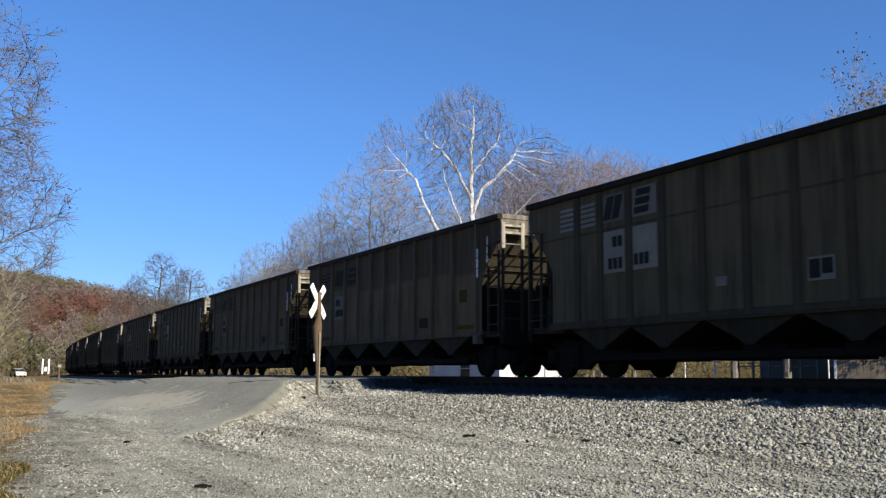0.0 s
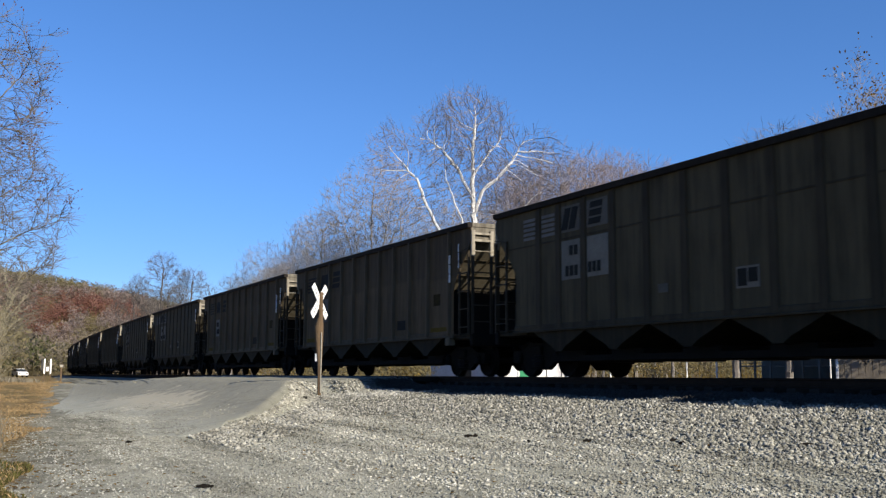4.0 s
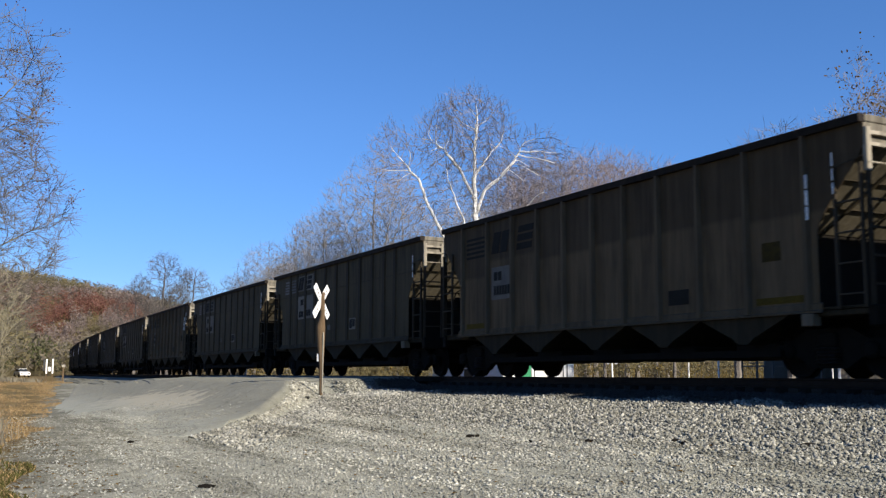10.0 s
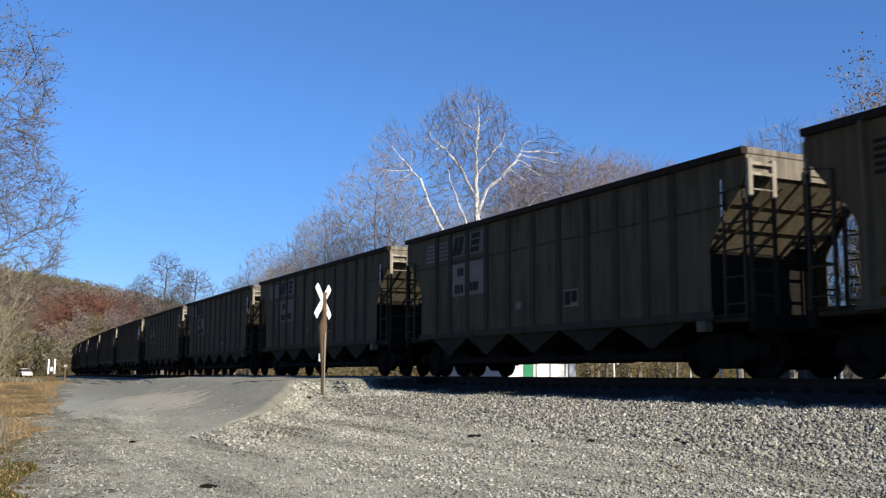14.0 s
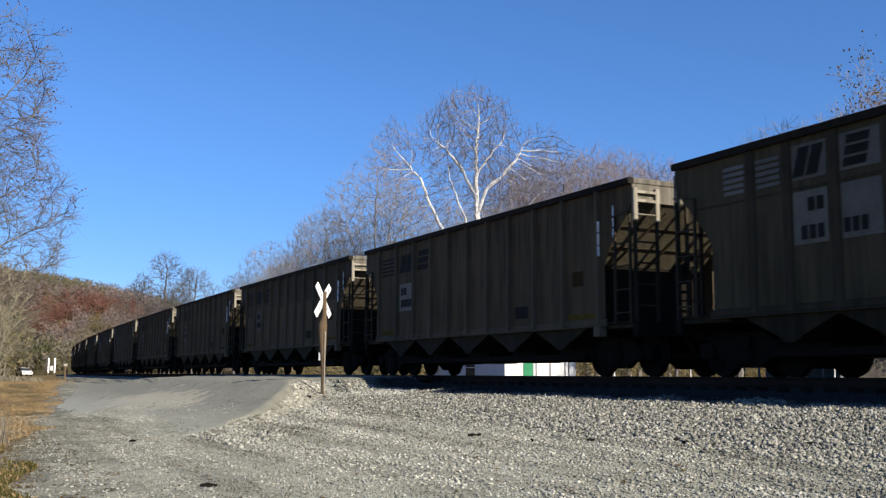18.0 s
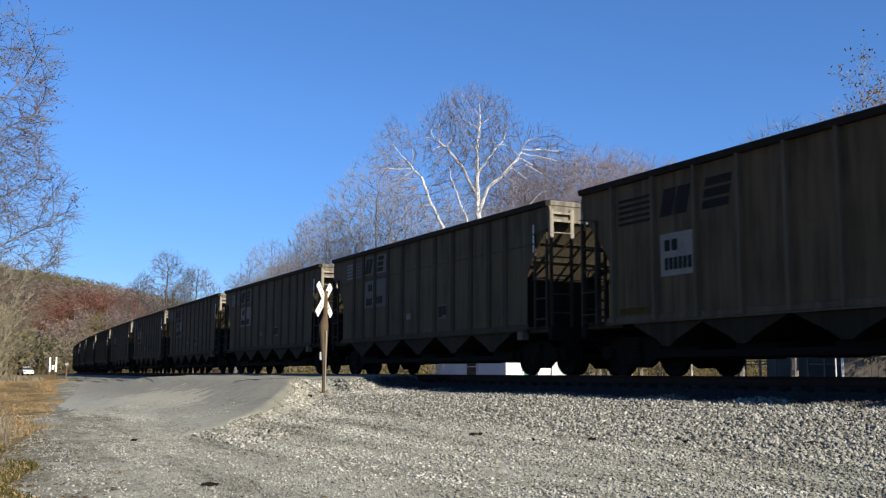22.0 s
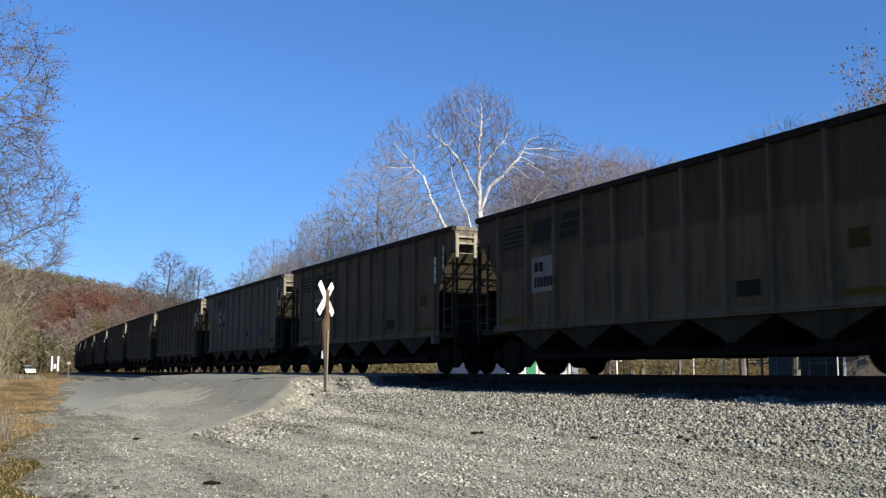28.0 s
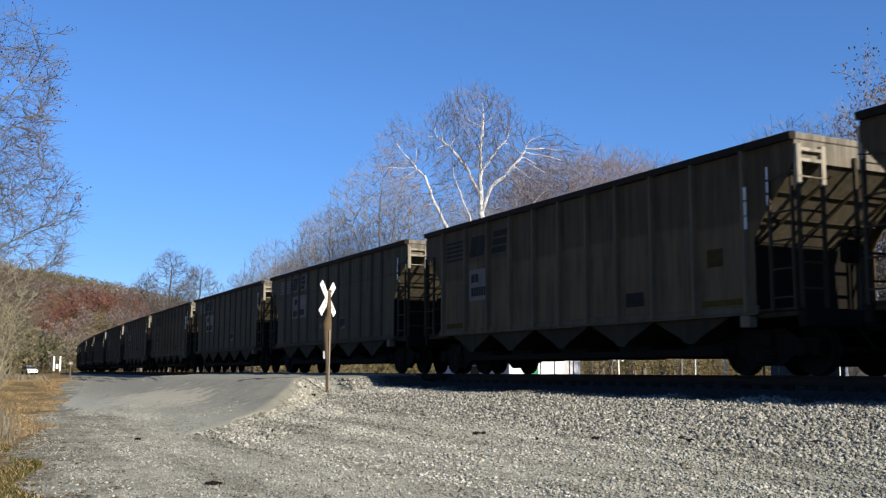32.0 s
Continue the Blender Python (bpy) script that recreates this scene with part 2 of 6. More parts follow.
def asphalt(nt, bsdf):
    vec = coords(nt)
    big, mid, fine = noise_of(nt, vec, 0.35, 5), noise_of(nt, vec, 1.7, 6, 0.7), noise_of(nt, vec, 45, 4)
    col = ramp(nt, big, [(0.35, (0.148, 0.150, 0.123)), (0.6, (0.180, 0.181, 0.147))])
    col = mix(nt, 0.40, col, ramp(nt, mid, [(0.35, (0.096, 0.098, 0.081)), (0.65, (0.241, 0.241, 0.192))]))
    col = mix(nt, 0.25, col, ramp(nt, fine, [(0.35, (0.058, 0.059, 0.054)), (0.65, (0.318, 0.315, 0.268))]))
    # a washed patch of sand, ragged at its rim
    far = nt.nodes.new("ShaderNodeVectorMath")
    far.operation = "DISTANCE"
    squeeze = node(nt, "Mapping", Scale=(0.16, 0.62, 0.0))
    nt.links.new(vec, squeeze.inputs["Vector"])
    nt.links.new(squeeze.outputs["Vector"], far.inputs[0])
    far.inputs[1].default_value = (-33.0 * 0.16, 6.1 * 0.62, 0.0)
    rag = nt.nodes.new("ShaderNodeMath")
    rag.operation = "MULTIPLY_ADD"
    nt.links.new(mid, rag.inputs[0])
    rag.inputs[1].default_value = 3.0
    nt.links.new(far.outputs["Value"], rag.inputs[2])
    lim = node(nt, "MapRange")
    lim.inputs[1].default_value, lim.inputs[2].default_value = 2.46, 2.20
    nt.links.new(rag.outputs[0], lim.inputs[0])
    col = mix(nt, mix(nt, 0.85, (0.0, 0.0, 0.0), lim.outputs[0]), col, (0.300, 0.286, 0.226))
    col = mix(nt, ramp(nt, lim.outputs[0], [(0.0, (0, 0, 0)), (0.12, (0.6, 0.6, 0.6)), (0.5, (0, 0, 0))]), col, (0.07, 0.068, 0.058))
    # gravel and dust tracked on to the low end of the road
    place = nt.nodes.new("ShaderNodeSeparateXYZ")
    nt.links.new(vec, place.inputs[0])
    low = nt.nodes.new("ShaderNodeMath")
    low.operation = "MULTIPLY_ADD"
    nt.links.new(mid, low.inputs[0])
    low.inputs[1].default_value = 3.4
    nt.links.new(place.outputs["Y"], low.inputs[2])
    dusty = node(nt, "MapRange")
    dusty.inputs[1].default_value, dusty.inputs[2].default_value = 8.3, 5.7
    nt.links.new(low.outputs[0], dusty.inputs[0])
    col = mix(nt, dusty.outputs[0], col, ramp(nt, fine, [(0.3, (0.150, 0.157, 0.131)), (0.5, (0.255, 0.262, 0.222)), (0.72, (0.33, 0.34, 0.29))]))
    v = nt.nodes.new("ShaderNodeTexVoronoi")
    v.feature = "DISTANCE_TO_EDGE"
    v.inputs["Scale"].default_value = 0.19
    wob = node(nt, "TexNoise", Scale=0.8, Detail=4.0)
    nt.links.new(vec, wob.inputs["Vector"])
    warp = mix(nt, 1.0, vec, wob.outputs["Color"], "ADD")
    nt.links.new(warp, v.inputs["Vector"])
    crack = ramp(nt, v.outputs["Distance"], [(0.0, (0.36, 0.36, 0.36)), (0.010, (0, 0, 0))])
    col = mix(nt, crack, col, (0.038, 0.036, 0.032))
    nt.links.new(col, bsdf.inputs["Base Color"])
    bump(nt, bsdf, fine, 0.35, 0.006)


def stone(name, tones, streaked=False, coal=False):
    """Broken rock: each stone takes its own tone from the ramp. streaked: dust lies in tyre-worn bands; coal: the
    train's shade, painted near-black by the rails.
    """
    def build(nt, bsdf):
        vec = coords(nt)
        fine = noise_of(nt, vec, 70, 4, 0.6)
        col = ramp(nt, nt.nodes.new("ShaderNodeNewGeometry").outputs["Random Per Island"], tones)
        col = mix(nt, 0.30, col, ramp(nt, fine, [(0.3, (0.08, 0.081, 0.070)), (0.7, (0.37, 0.38, 0.34))]))
        if streaked:
            bands = noise_of(nt, coords(nt, True, (0.13, 1.3, 1.0)), 1.0, 6, 0.7)
            col = mix(nt, 1.0, col, ramp(nt, bands, [(0.36, (0.46, 0.455, 0.45)), (0.48, (0.90, 0.90, 0.90)), (0.64, (1.34, 1.34, 1.35))]), "MULTIPLY")
        # train's shade painted near-black on the stones beside the rails, ragged at its rim
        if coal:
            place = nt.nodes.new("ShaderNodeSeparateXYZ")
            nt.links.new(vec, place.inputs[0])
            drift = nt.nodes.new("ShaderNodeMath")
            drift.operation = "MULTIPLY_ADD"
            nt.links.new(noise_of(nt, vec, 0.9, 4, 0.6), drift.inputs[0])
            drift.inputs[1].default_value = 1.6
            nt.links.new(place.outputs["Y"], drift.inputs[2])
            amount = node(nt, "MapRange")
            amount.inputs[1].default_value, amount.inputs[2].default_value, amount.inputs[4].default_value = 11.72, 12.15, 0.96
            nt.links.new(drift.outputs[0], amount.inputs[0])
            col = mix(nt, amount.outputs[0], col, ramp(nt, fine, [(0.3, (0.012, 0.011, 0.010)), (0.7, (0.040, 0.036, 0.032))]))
        nt.links.new(col, bsdf.inputs["Base Color"])
        bump(nt, bsdf, fine, 0.4, 0.006)
    return material(name, build, 0.92)


M["gravel_stone"] = stone("limestone_gravel", [(0.0, (0.060, 0.058, 0.046)), (0.25, (0.165, 0.165, 0.140)), (0.6, (0.262, 0.264, 0.226)), (0.88, (0.350, 0.351, 0.306)), (1.0, (0.480, 0.480, 0.430))], streaked=True)
M["lot_stone"] = stone("grey_crushed_rock", [(0.0, (0.050, 0.047, 0.038)), (0.2, (0.165, 0.160, 0.134)), (0.6, (0.285, 0.281, 0.238)), (0.85, (0.365, 0.355, 0.295)), (1.0, (0.50, 0.49, 0.43))], streaked=True)
M["ballast_stone"] = stone("trap_rock_ballast_track_shade", [(0.0, (0.020, 0.019, 0.015)), (0.28, (0.086, 0.082, 0.068)), (0.55, (0.190, 0.184, 0.156)), (0.82, (0.295, 0.285, 0.240)), (1.0, (0.48, 0.47, 0.41))], coal=True)
M["tar"] = mottled("black_broken_tar", (0.004, 0.004, 0.004), (0.012, 0.012, 0.012), 6, 50, 0.9, relief=0.5, dist=0.02)
M["asphalt"] = material("worn_grey_asphalt", asphalt, 0.9)


def smooth(a, b, x):
    t = min(1.0, max(0.0, (x - a) / (b - a)))
    return t * t * (3 - 2 * t)


def dirt_tone(nt, fac):
    return ramp(nt, fac, [(0.0, (0, 0, 0)), (1.0, (1, 1, 1))])


def ground_mat(nt, bsdf):
    vec = coords(nt)
    sep = nt.nodes.new("ShaderNodeSeparateXYZ")
    nt.links.new(vec, sep.inputs[0])
    big, mid, fine = noise_of(nt, vec, 0.25, 5), noise_of(nt, vec, 3.0, 5, 0.6), noise_of(nt, vec, 38, 4, 0.7)
    gravel = ramp(nt, fine, [(0.3, (0.152, 0.155, 0.125)), (0.5, (0.288, 0.291, 0.239)), (0.72, (0.398, 0.404, 0.334))])
    gravel = mix(nt, 0.30, gravel, ramp(nt, mid, [(0.35, (0.129, 0.125, 0.096)), (0.65, (0.293, 0.296, 0.248))]))
    gravel = mix(nt, ramp(nt, big, [(0.55, (0, 0, 0)), (0.72, (0.346, 0.376, 0.346))]), gravel, (0.127, 0.127, 0.104))
    tracks = noise_of(nt, coords(nt, True, (0.10, 0.9, 1.0)), 1.0, 4, 0.6)
    gravel = mix(nt, 0.55, gravel, mix(nt, 1.0, gravel, ramp(nt, tracks, [(0.35, (0.55, 0.54, 0.52)), (0.62, (1.25, 1.25, 1.25))]), "MULTIPLY"))
    soil = ramp(nt, mid, [(0.3, (0.078, 0.055, 0.027)), (0.5, (0.141, 0.101, 0.044)), (0.7, (0.180, 0.136, 0.071))])
    soil = mix(nt, ramp(nt, big, [(0.45, (0, 0, 0)), (0.6, (0.313, 0.339, 0.356))]), soil, (0.050, 0.055, 0.022))

    def band(out, lo, hi):
        r = node(nt, "MapRange")
        r.inputs[1].default_value, r.inputs[2].default_value = lo, hi
        r.clamp = True
        jitter = nt.nodes.new("ShaderNodeMath")
        jitter.operation = "MULTIPLY_ADD"
        nt.links.new(mid, jitter.inputs[0])
        jitter.inputs[1].default_value = 2.2
        nt.links.new(out, jitter.inputs[2])
        nt.links.new(jitter.outputs[0], r.inputs[0])
        return r.outputs[0]
    far = band(sep.outputs["Y"], 21.0, 24.0)
    # the verge on the near side runs along the road, slanting to the track
    slant = nt.nodes.new("ShaderNodeMath")
    slant.operation = "MULTIPLY_ADD"
    nt.links.new(sep.outputs["X"], slant.inputs[0])
    slant.inputs[1].default_value = 0.11
    nt.links.new(sep.outputs["Y"], slant.inputs[2])
    near = band(slant.outputs[0], 0.75, 0.15)
    litter = ramp(nt, mid, [(0.35, (0.045, 0.034, 0.018)), (0.55, (0.105, 0.08, 0.04)), (0.7, (0.16, 0.115, 0.06))])
    # shade between the ballast stones, painted dark into the ground near the track
    gap_shade = node(nt, "MapRange")
    gap_shade.inputs[1].default_value, gap_shade.inputs[2].default_value = 10.7, 11.6
    nt.links.new(sep.outputs["Y"], gap_shade.inputs[0])
    gravel = mix(nt, gap_shade.outputs[0], gravel, ramp(nt, fine, [(0.3, (0.022, 0.020, 0.016)), (0.7, (0.075, 0.070, 0.058))]))
    # trodden dirt shows through the gravel towards the verge
    dirt = band(slant.outputs[0], 3.6, 1.0)
    worn = mix(nt, 1.0, dirt_tone(nt, dirt), ramp(nt, noise_of(nt, vec, 1.1, 5, 0.65), [(0.38, (0.25, 0.25, 0.25)), (0.58, (0.9, 0.9, 0.9))]), "MULTIPLY")
    gravel = mix(nt, worn, gravel, ramp(nt, mid, [(0.3, (0.060, 0.058, 0.045)), (0.7, (0.135, 0.132, 0.105))]))
    col = mix(nt, far, mix(nt, near, gravel, soil), litter)
    nt.links.new(col, bsdf.inputs["Base Color"])
    bump(nt, bsdf, fine, 0.8, 0.03)


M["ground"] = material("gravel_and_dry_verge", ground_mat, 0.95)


# ---- mesh helpers ----
class Shape:
    """Collects faces of one mesh."""

    def __init__(self):
        self.v, self.f = [], []

    def add(self, verts, faces):
        n = len(self.v)
        self.v += [tuple(p) for p in verts]
        self.f += [tuple(i + n for i in f) for f in faces]
        return self

    def box(self, x0, x1, y0, y1, z0, z1, m=None):
        p = [Vector((x, y, z)) for x in (x0, x1) for y in (y0, y1) for z in (z0, z1)]
        if m:
            p = [m @ q for q in p]
        return self.add(p, [(0, 1, 3, 2), (4, 6, 7, 5), (0, 4, 5, 1), (2, 3, 7, 6), (0, 2, 6, 4), (1, 5, 7, 3)])

    def slab(self, x0, x1, y0, y1, z0, z1, c=0.01, m=None):
        """A box with chamfered edges along all sides."""
        prof = [(x0 + c, y0), (x1 - c, y0), (x1, y0 + c), (x1, y1 - c), (x1 - c, y1), (x0 + c, y1), (x0, y1 - c), (x0, y0 + c)]
        cx, cy = (x0 + x1) / 2, (y0 + y1) / 2
        k = lambda q: (cx + (q[0] - cx) * (1 - 2 * c / max(x1 - x0, 1e-6)), cy + (q[1] - cy) * (1 - 2 * c / max(y1 - y0, 1e-6)))
        rings = [[(*k(q), z0) for q in prof], [(*q, z0 + c) for q in prof], [(*q, z1 - c) for q in prof], [(*k(q), z1) for q in prof]]
        return self.rings(rings, m)

    def rings(self, rings, m=None, cap=True):
        n = len(rings[0])
        verts = [Vector(p) for r in rings for p in r]
        if m:
            verts = [m @ q for q in verts]
        faces = [(a * n + i, a * n + (i + 1) % n, (a + 1) * n + (i + 1) % n, (a + 1) * n + i) for a in range(len(rings) - 1) for i in range(n)]
        if cap:
            faces += [tuple(reversed(range(n))), tuple(range((len(rings) - 1) * n, len(rings) * n))]
        return self.add(verts, faces)

    def prism(self, poly, y0, y1, axis="y", m=None):
        put = {"y": lambda a, b, d: (a, d, b), "x": lambda a, b, d: (d, a, b), "z": lambda a, b, d: (a, b, d)}[axis]
        return self.rings([[put(a, b, y0) for a, b in poly], [put(a, b, y1) for a, b in poly]], m)

    def tube(self, a, b, r0, r1=None, n=6, m=None):
        a, b = Vector(a), Vector(b)
        r1 = r0 if r1 is None else r1
        q = (b - a).to_track_quat("Z", "Y")
        ring = lambda c, r: [c + q @ Vector((r * math.cos(6.2832 * i / n), r * math.sin(6.2832 * i / n), 0)) for i in range(n)]
        return self.rings([ring(a, r0), ring(b, r1)], m)

    def lathe(self, prof, n=24, axis="y", m=None):
        """prof: (radius, place along the axis)"""
        rings = []
        for r, d in prof:
            c = [(r * math.cos(6.2832 * i / n), r * math.sin(6.2832 * i / n)) for i in range(n)]
            rings.append([(a, d, b) if axis == "y" else (a, b, d) if axis == "z" else (d, a, b) for a, b in c])
        return self.rings(rings, m)

    def torus(self, R, r, m, n=18, k=5):
        rings = [[((R + r * math.cos(6.2832 * j / k)) * math.cos(6.2832 * i / n), (R + r * math.cos(6.2832 * j / k)) * math.sin(6.2832 * i / n), r * math.sin(6.2832 * j / k))
                  for j in range(k)] for i in range(n + 1)]
        return self.rings(rings, m, cap=False)

    def lattice(self, us, zs, filled, d0, d1, axis):
        """A flat frame of square bars as one connected piece: cells (column, row) of the grid us x zs, from d0 to d1 across."""
        put = (lambda u, z, d: (d, u, z)) if axis == "x" else (lambda u, z, d: (u, d, z))
        index = {}

        def vid(i, j, k):
            if (i, j, k) not in index:
                index[i, j, k] = len(self.v)
                self.v.append(put(us[i], zs[j], (d0, d1)[k]))
            return index[i, j, k]
        for i, j in filled:
            for k in (0, 1):
                self.f.append((vid(i, j, k), vid(i + 1, j, k), vid(i + 1, j + 1, k), vid(i, j + 1, k)))
            for di, dj, a, b in ((-1, 0, (i, j), (i, j + 1)), (1, 0, (i + 1, j), (i + 1, j + 1)), (0, -1, (i, j), (i + 1, j)), (0, 1, (i, j + 1), (i + 1, j + 1))):
                if (i + di, j + dj) not in filled:
                    self.f.append((vid(*a, 0), vid(*b, 0), vid(*b, 1), vid(*a, 1)))
        return self

    def ladder(self, u0, u1, w, z0, z1, rungs, r, d0, d1, axis):
        zs = [z0] + [q for z in rungs for q in (z - r, z + r)] + [z1]
        filled = {(i, j) for i in (0, 2) for j in range(len(zs) - 1)} | {(1, j) for j in range(1, len(zs) - 1, 2)}
        return self.lattice([u0, u0 + w, u1 - w, u1], zs, filled, d0, d1, axis)

    def mesh(self, name, mat, flat=True):
        me = bpy.data.meshes.new(name)
        me.from_pydata(self.v, [], self.f)
        bm = bmesh.new()
        bm.from_mesh(me)
        bmesh.ops.recalc_face_normals(bm, faces=bm.faces)
        bm.to_mesh(me)
        bm.free()
        if not flat:
            me.polygons.foreach_set("use_smooth", [True] * len(me.polygons))
        me.materials.append(mat)
        return me


def part(name, shape, mat, parent, label="", at=None, flat=True):
    me = shape if isinstance(shape, bpy.types.Mesh) else shape.mesh(name, mat, flat)
    ob = new(name, me)
    ob.parent = parent
    if at is not None:
        ob.matrix_basis = at if isinstance(at, Matrix) else Matrix.Translation(at)
    if label:
        ob["label"] = label
    return ob


def soup(name, verts, faces, mat):
    me = bpy.data.meshes.new(name)
    me.from_pydata(verts, [], faces)
    me.materials.append(mat)
    return me


def empty(name, m=None):
    ob = new(name)
    ob.empty_display_size = 0.3
    if m is not None:
        ob.matrix_basis = m
    return ob


# ---- the lie of the land ----
TRACK_Y = 14.6
CURVE_AT, CURVE_R = 32.0, 1480.0
ROAD_EDGE = [(2.6, -26.0), (3.2, -22.5), (4.4, -19.6), (6.1, -21.2), (8.0, -24.6), (9.06, -27.2), (9.5, -28.2), (9.75, -28.5), (10.05, -28.0), (10.4, -26.9), (12.0, -26.9), (12.9, -27.0)]


def track_at(s):
    """Place and heading on the track, s metres to the left of the camera's foot point."""
    if s < CURVE_AT:
        return -s, TRACK_Y, 0.0
    a = (s - CURVE_AT) / CURVE_R
    return -(CURVE_AT + CURVE_R * math.sin(a)), TRACK_Y + CURVE_R * (1 - math.cos(a)), a


def track_shift(x):
    u = max(0.0, -x - CURVE_AT)
    return CURVE_R - math.sqrt(max(1.0, CURVE_R * CURVE_R - u * u)) if u < CURVE_R else CURVE_R


PROFILE = ([-400, -30, -4, 0, 4, 7, 8.5, 9.5, 11, 11.5, 12.4, 17.0, 18.5, 22, 30, 60, 400],
           [-1.2, -1.3, -1.3, -1.35, -1.22, -1.0, -0.85, -0.66, -0.42, -0.34, -0.28, -0.28, -0.75, -0.75, -0.6, -0.5, 2.0])


def ground_z(x, y):
    v = y - track_shift(x)
    z = float(np.interp(v, *PROFILE))
    flat = smooth(-40, -65, x)
    if v < 12.4:
        z = z * (1 - flat) + flat * max(z, -0.62 + 0.3 * smooth(8.5, 12.4, v))
    # the road climbs to the crossing
    edge = float(np.interp(v, [p[0] for p in ROAD_EDGE], [p[1] for p in ROAD_EDGE]))
    m = smooth(-0.6 - 1.3 * smooth(7.5, 9.4, v) * (1 - 0.85 * smooth(9.6, 10.2, v)), 0.4, edge - x) * smooth(-64, -46, x) * smooth(3.0, 6.0, v) * (1 - smooth(16.8, 19, v))
    top = float(np.interp(v, [3, 5, 6.5, 7.5, 8.5, 9.4, 10.4, 11.2, 12.2, 13], [-1.2, -1.06, -0.82, -0.53, -0.23, -0.17, -0.15, -0.10, -0.05, -0.05]))
    if 12.9 < v < 16.4:
        top = -0.28
    z = z * (1 - m) + max(z, top) * m
    if v < 12:
        z += 0.05 * noise.noise((x * 0.35, y * 0.35, 0)) + 0.02 * noise.noise((x * 1.3, y * 1.3, 3))
    return z


def axis_steps(lo, hi, fine_lo, fine_hi, step, grow=1.25):
    out = list(np.arange(fine_lo, fine_hi + 1e-6, step))
    for way, end in ((1, hi), (-1, lo)):
        p, s = (out[-1], step) if way > 0 else (out[0], step)
        extra = []
        while way * (end - p) > 0:
            s = min(s * grow, 45)
            p += way * s
            extra.append(p)
        out = out + extra if way > 0 else extra[::-1] + out
    return out


def sheet(xs, ys, zfun):
    verts = [(x, y, zfun(x, y)) for x in xs for y in ys]
    n = len(ys)
    faces = [(i * n + j, (i + 1) * n + j, (i + 1) * n + j + 1, i * n + j + 1) for i in range(len(xs) - 1) for j in range(n - 1)]
    return verts, faces


def far_z(x, y):
    """The ground with the wooded hills that close the valley."""
    z = ground_z(x, y)
    z += (104 - 0.17 * max(0.0, y)) * smooth(-800, -1060, x) * (0.97 + 0.1 * noise.noise((x * 0.006, y * 0.006, 5)))
    z += 26 * smooth(-260, -620, x) * smooth(20, -140, y)
    z += 9 * smooth(-125, -85, x) * smooth(78, 108, y + 0.2 * x)
    z += 45 * smooth(330, 900, math.hypot(x, y)) * smooth(150, 320, y - track_shift(x) * 0.9)
    return z


xs = axis_steps(-1900, 1900, -50, 2, 0.27)
ys = axis_steps(-1900, 1900, -3, 18, 0.27)
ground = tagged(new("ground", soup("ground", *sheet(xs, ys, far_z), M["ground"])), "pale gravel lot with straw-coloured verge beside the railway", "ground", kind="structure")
ground.data.polygons.foreach_set("use_smooth", [True] * len(ground.data.polygons))


# ---- road over the crossing ----
def road_left(v):
    """How far down the valley the asphalt reaches at v metres towards the track."""
    return float(np.interp(v, [2.6, 3.0, 4.0, 5.5, 8.0, 9.8, 11.5], [-27, -31, -40, -49, -70, -120, -220]))


def road():
    cols = 110
    vs = list(np.arange(2.6, 12.75, 0.25)) + [12.78]
    verts = []
    for a, v in enumerate(vs):
        e = float(np.interp(v, [p[0] for p in ROAD_EDGE], [p[1] for p in ROAD_EDGE])) + (0.5 * noise.noise((0.9 * v, 2, 0)) + 0.25 * noise.noise((3.1 * v, 5, 0))) * (1 - 0.7 * smooth(9.4, 9.9, v))
        left = road_left(min(v, 11.5))
        for i in range(cols + 1):
            x = e + (left - e) * (i / cols) ** 1.6
            y = v + track_shift(x) + 0.15 * noise.noise((x * 0.8, v, 3))
            lip = min(1.0, i / 2.0, (cols - i) / 3.0, a / 9.0)
            verts.append((x, y, ground_z(x, y) - 0.03 + 0.055 * lip))
    n = cols + 1
    faces = [(a * n + i, a * n + i + 1, (a + 1) * n + i + 1, (a + 1) * n + i) for a in range(len(vs) - 1) for i in range(cols)]
    ob = tagged(new("road", soup("road", verts, faces, M["asphalt"])), "worn grey asphalt road patched and cracked, rising to the crossing", "road", kind="structure")
    ob.data.polygons.foreach_set("use_smooth", [True] * len(faces))
    return ob


road()


# ---- railway ----
def strip_along(prof, off, s0, s1, closed=True):
    """A profile (across, up) swept along the track."""
    ss = list(np.arange(s0, -40, 40)) + list(np.arange(-40, 250, 8)) + list(np.arange(250, s1 + 1, 25))
    rings = []
    for s in ss:
        x, y, a = track_at(s)
        rings.append([(x + math.sin(a) * (off + p), y + math.cos(a) * (off + p), z) for p, z in prof])
    return Shape().rings(rings)


RAIL = [(-0.07, -0.17), (0.07, -0.17), (0.07, -0.155), (0.012, -0.135), (0.010, -0.045), (0.036, -0.035), (0.036, -0.004), (0.03, 0.0), (-0.03, 0.0),
        (-0.036, -0.004), (-0.036, -0.035), (-0.010, -0.045), (-0.012, -0.135), (-0.07, -0.155)]
track = tagged(empty("railway_track"), "single railway track with rusty steel rails on wooden ties", "railway track", kind="structure")
for off in (-0.7525, 0.7525):
    part("rail", strip_along(RAIL, off, -600, 820), M["rail_side"], track, "rusty steel rail with a worn head")
tie_mesh = Shape().slab(-0.115, 0.115, -1.3, 1.3, -0.33, -0.175, 0.012).mesh("tie", M["tie"])
for i in range(150):
    x, y, a = track_at(-8 + i * 0.52)
    part("tie", tie_mesh, None, track, at=pose(x, y, 0, 0, 0, -math.degrees(a)))
rest = Shape()
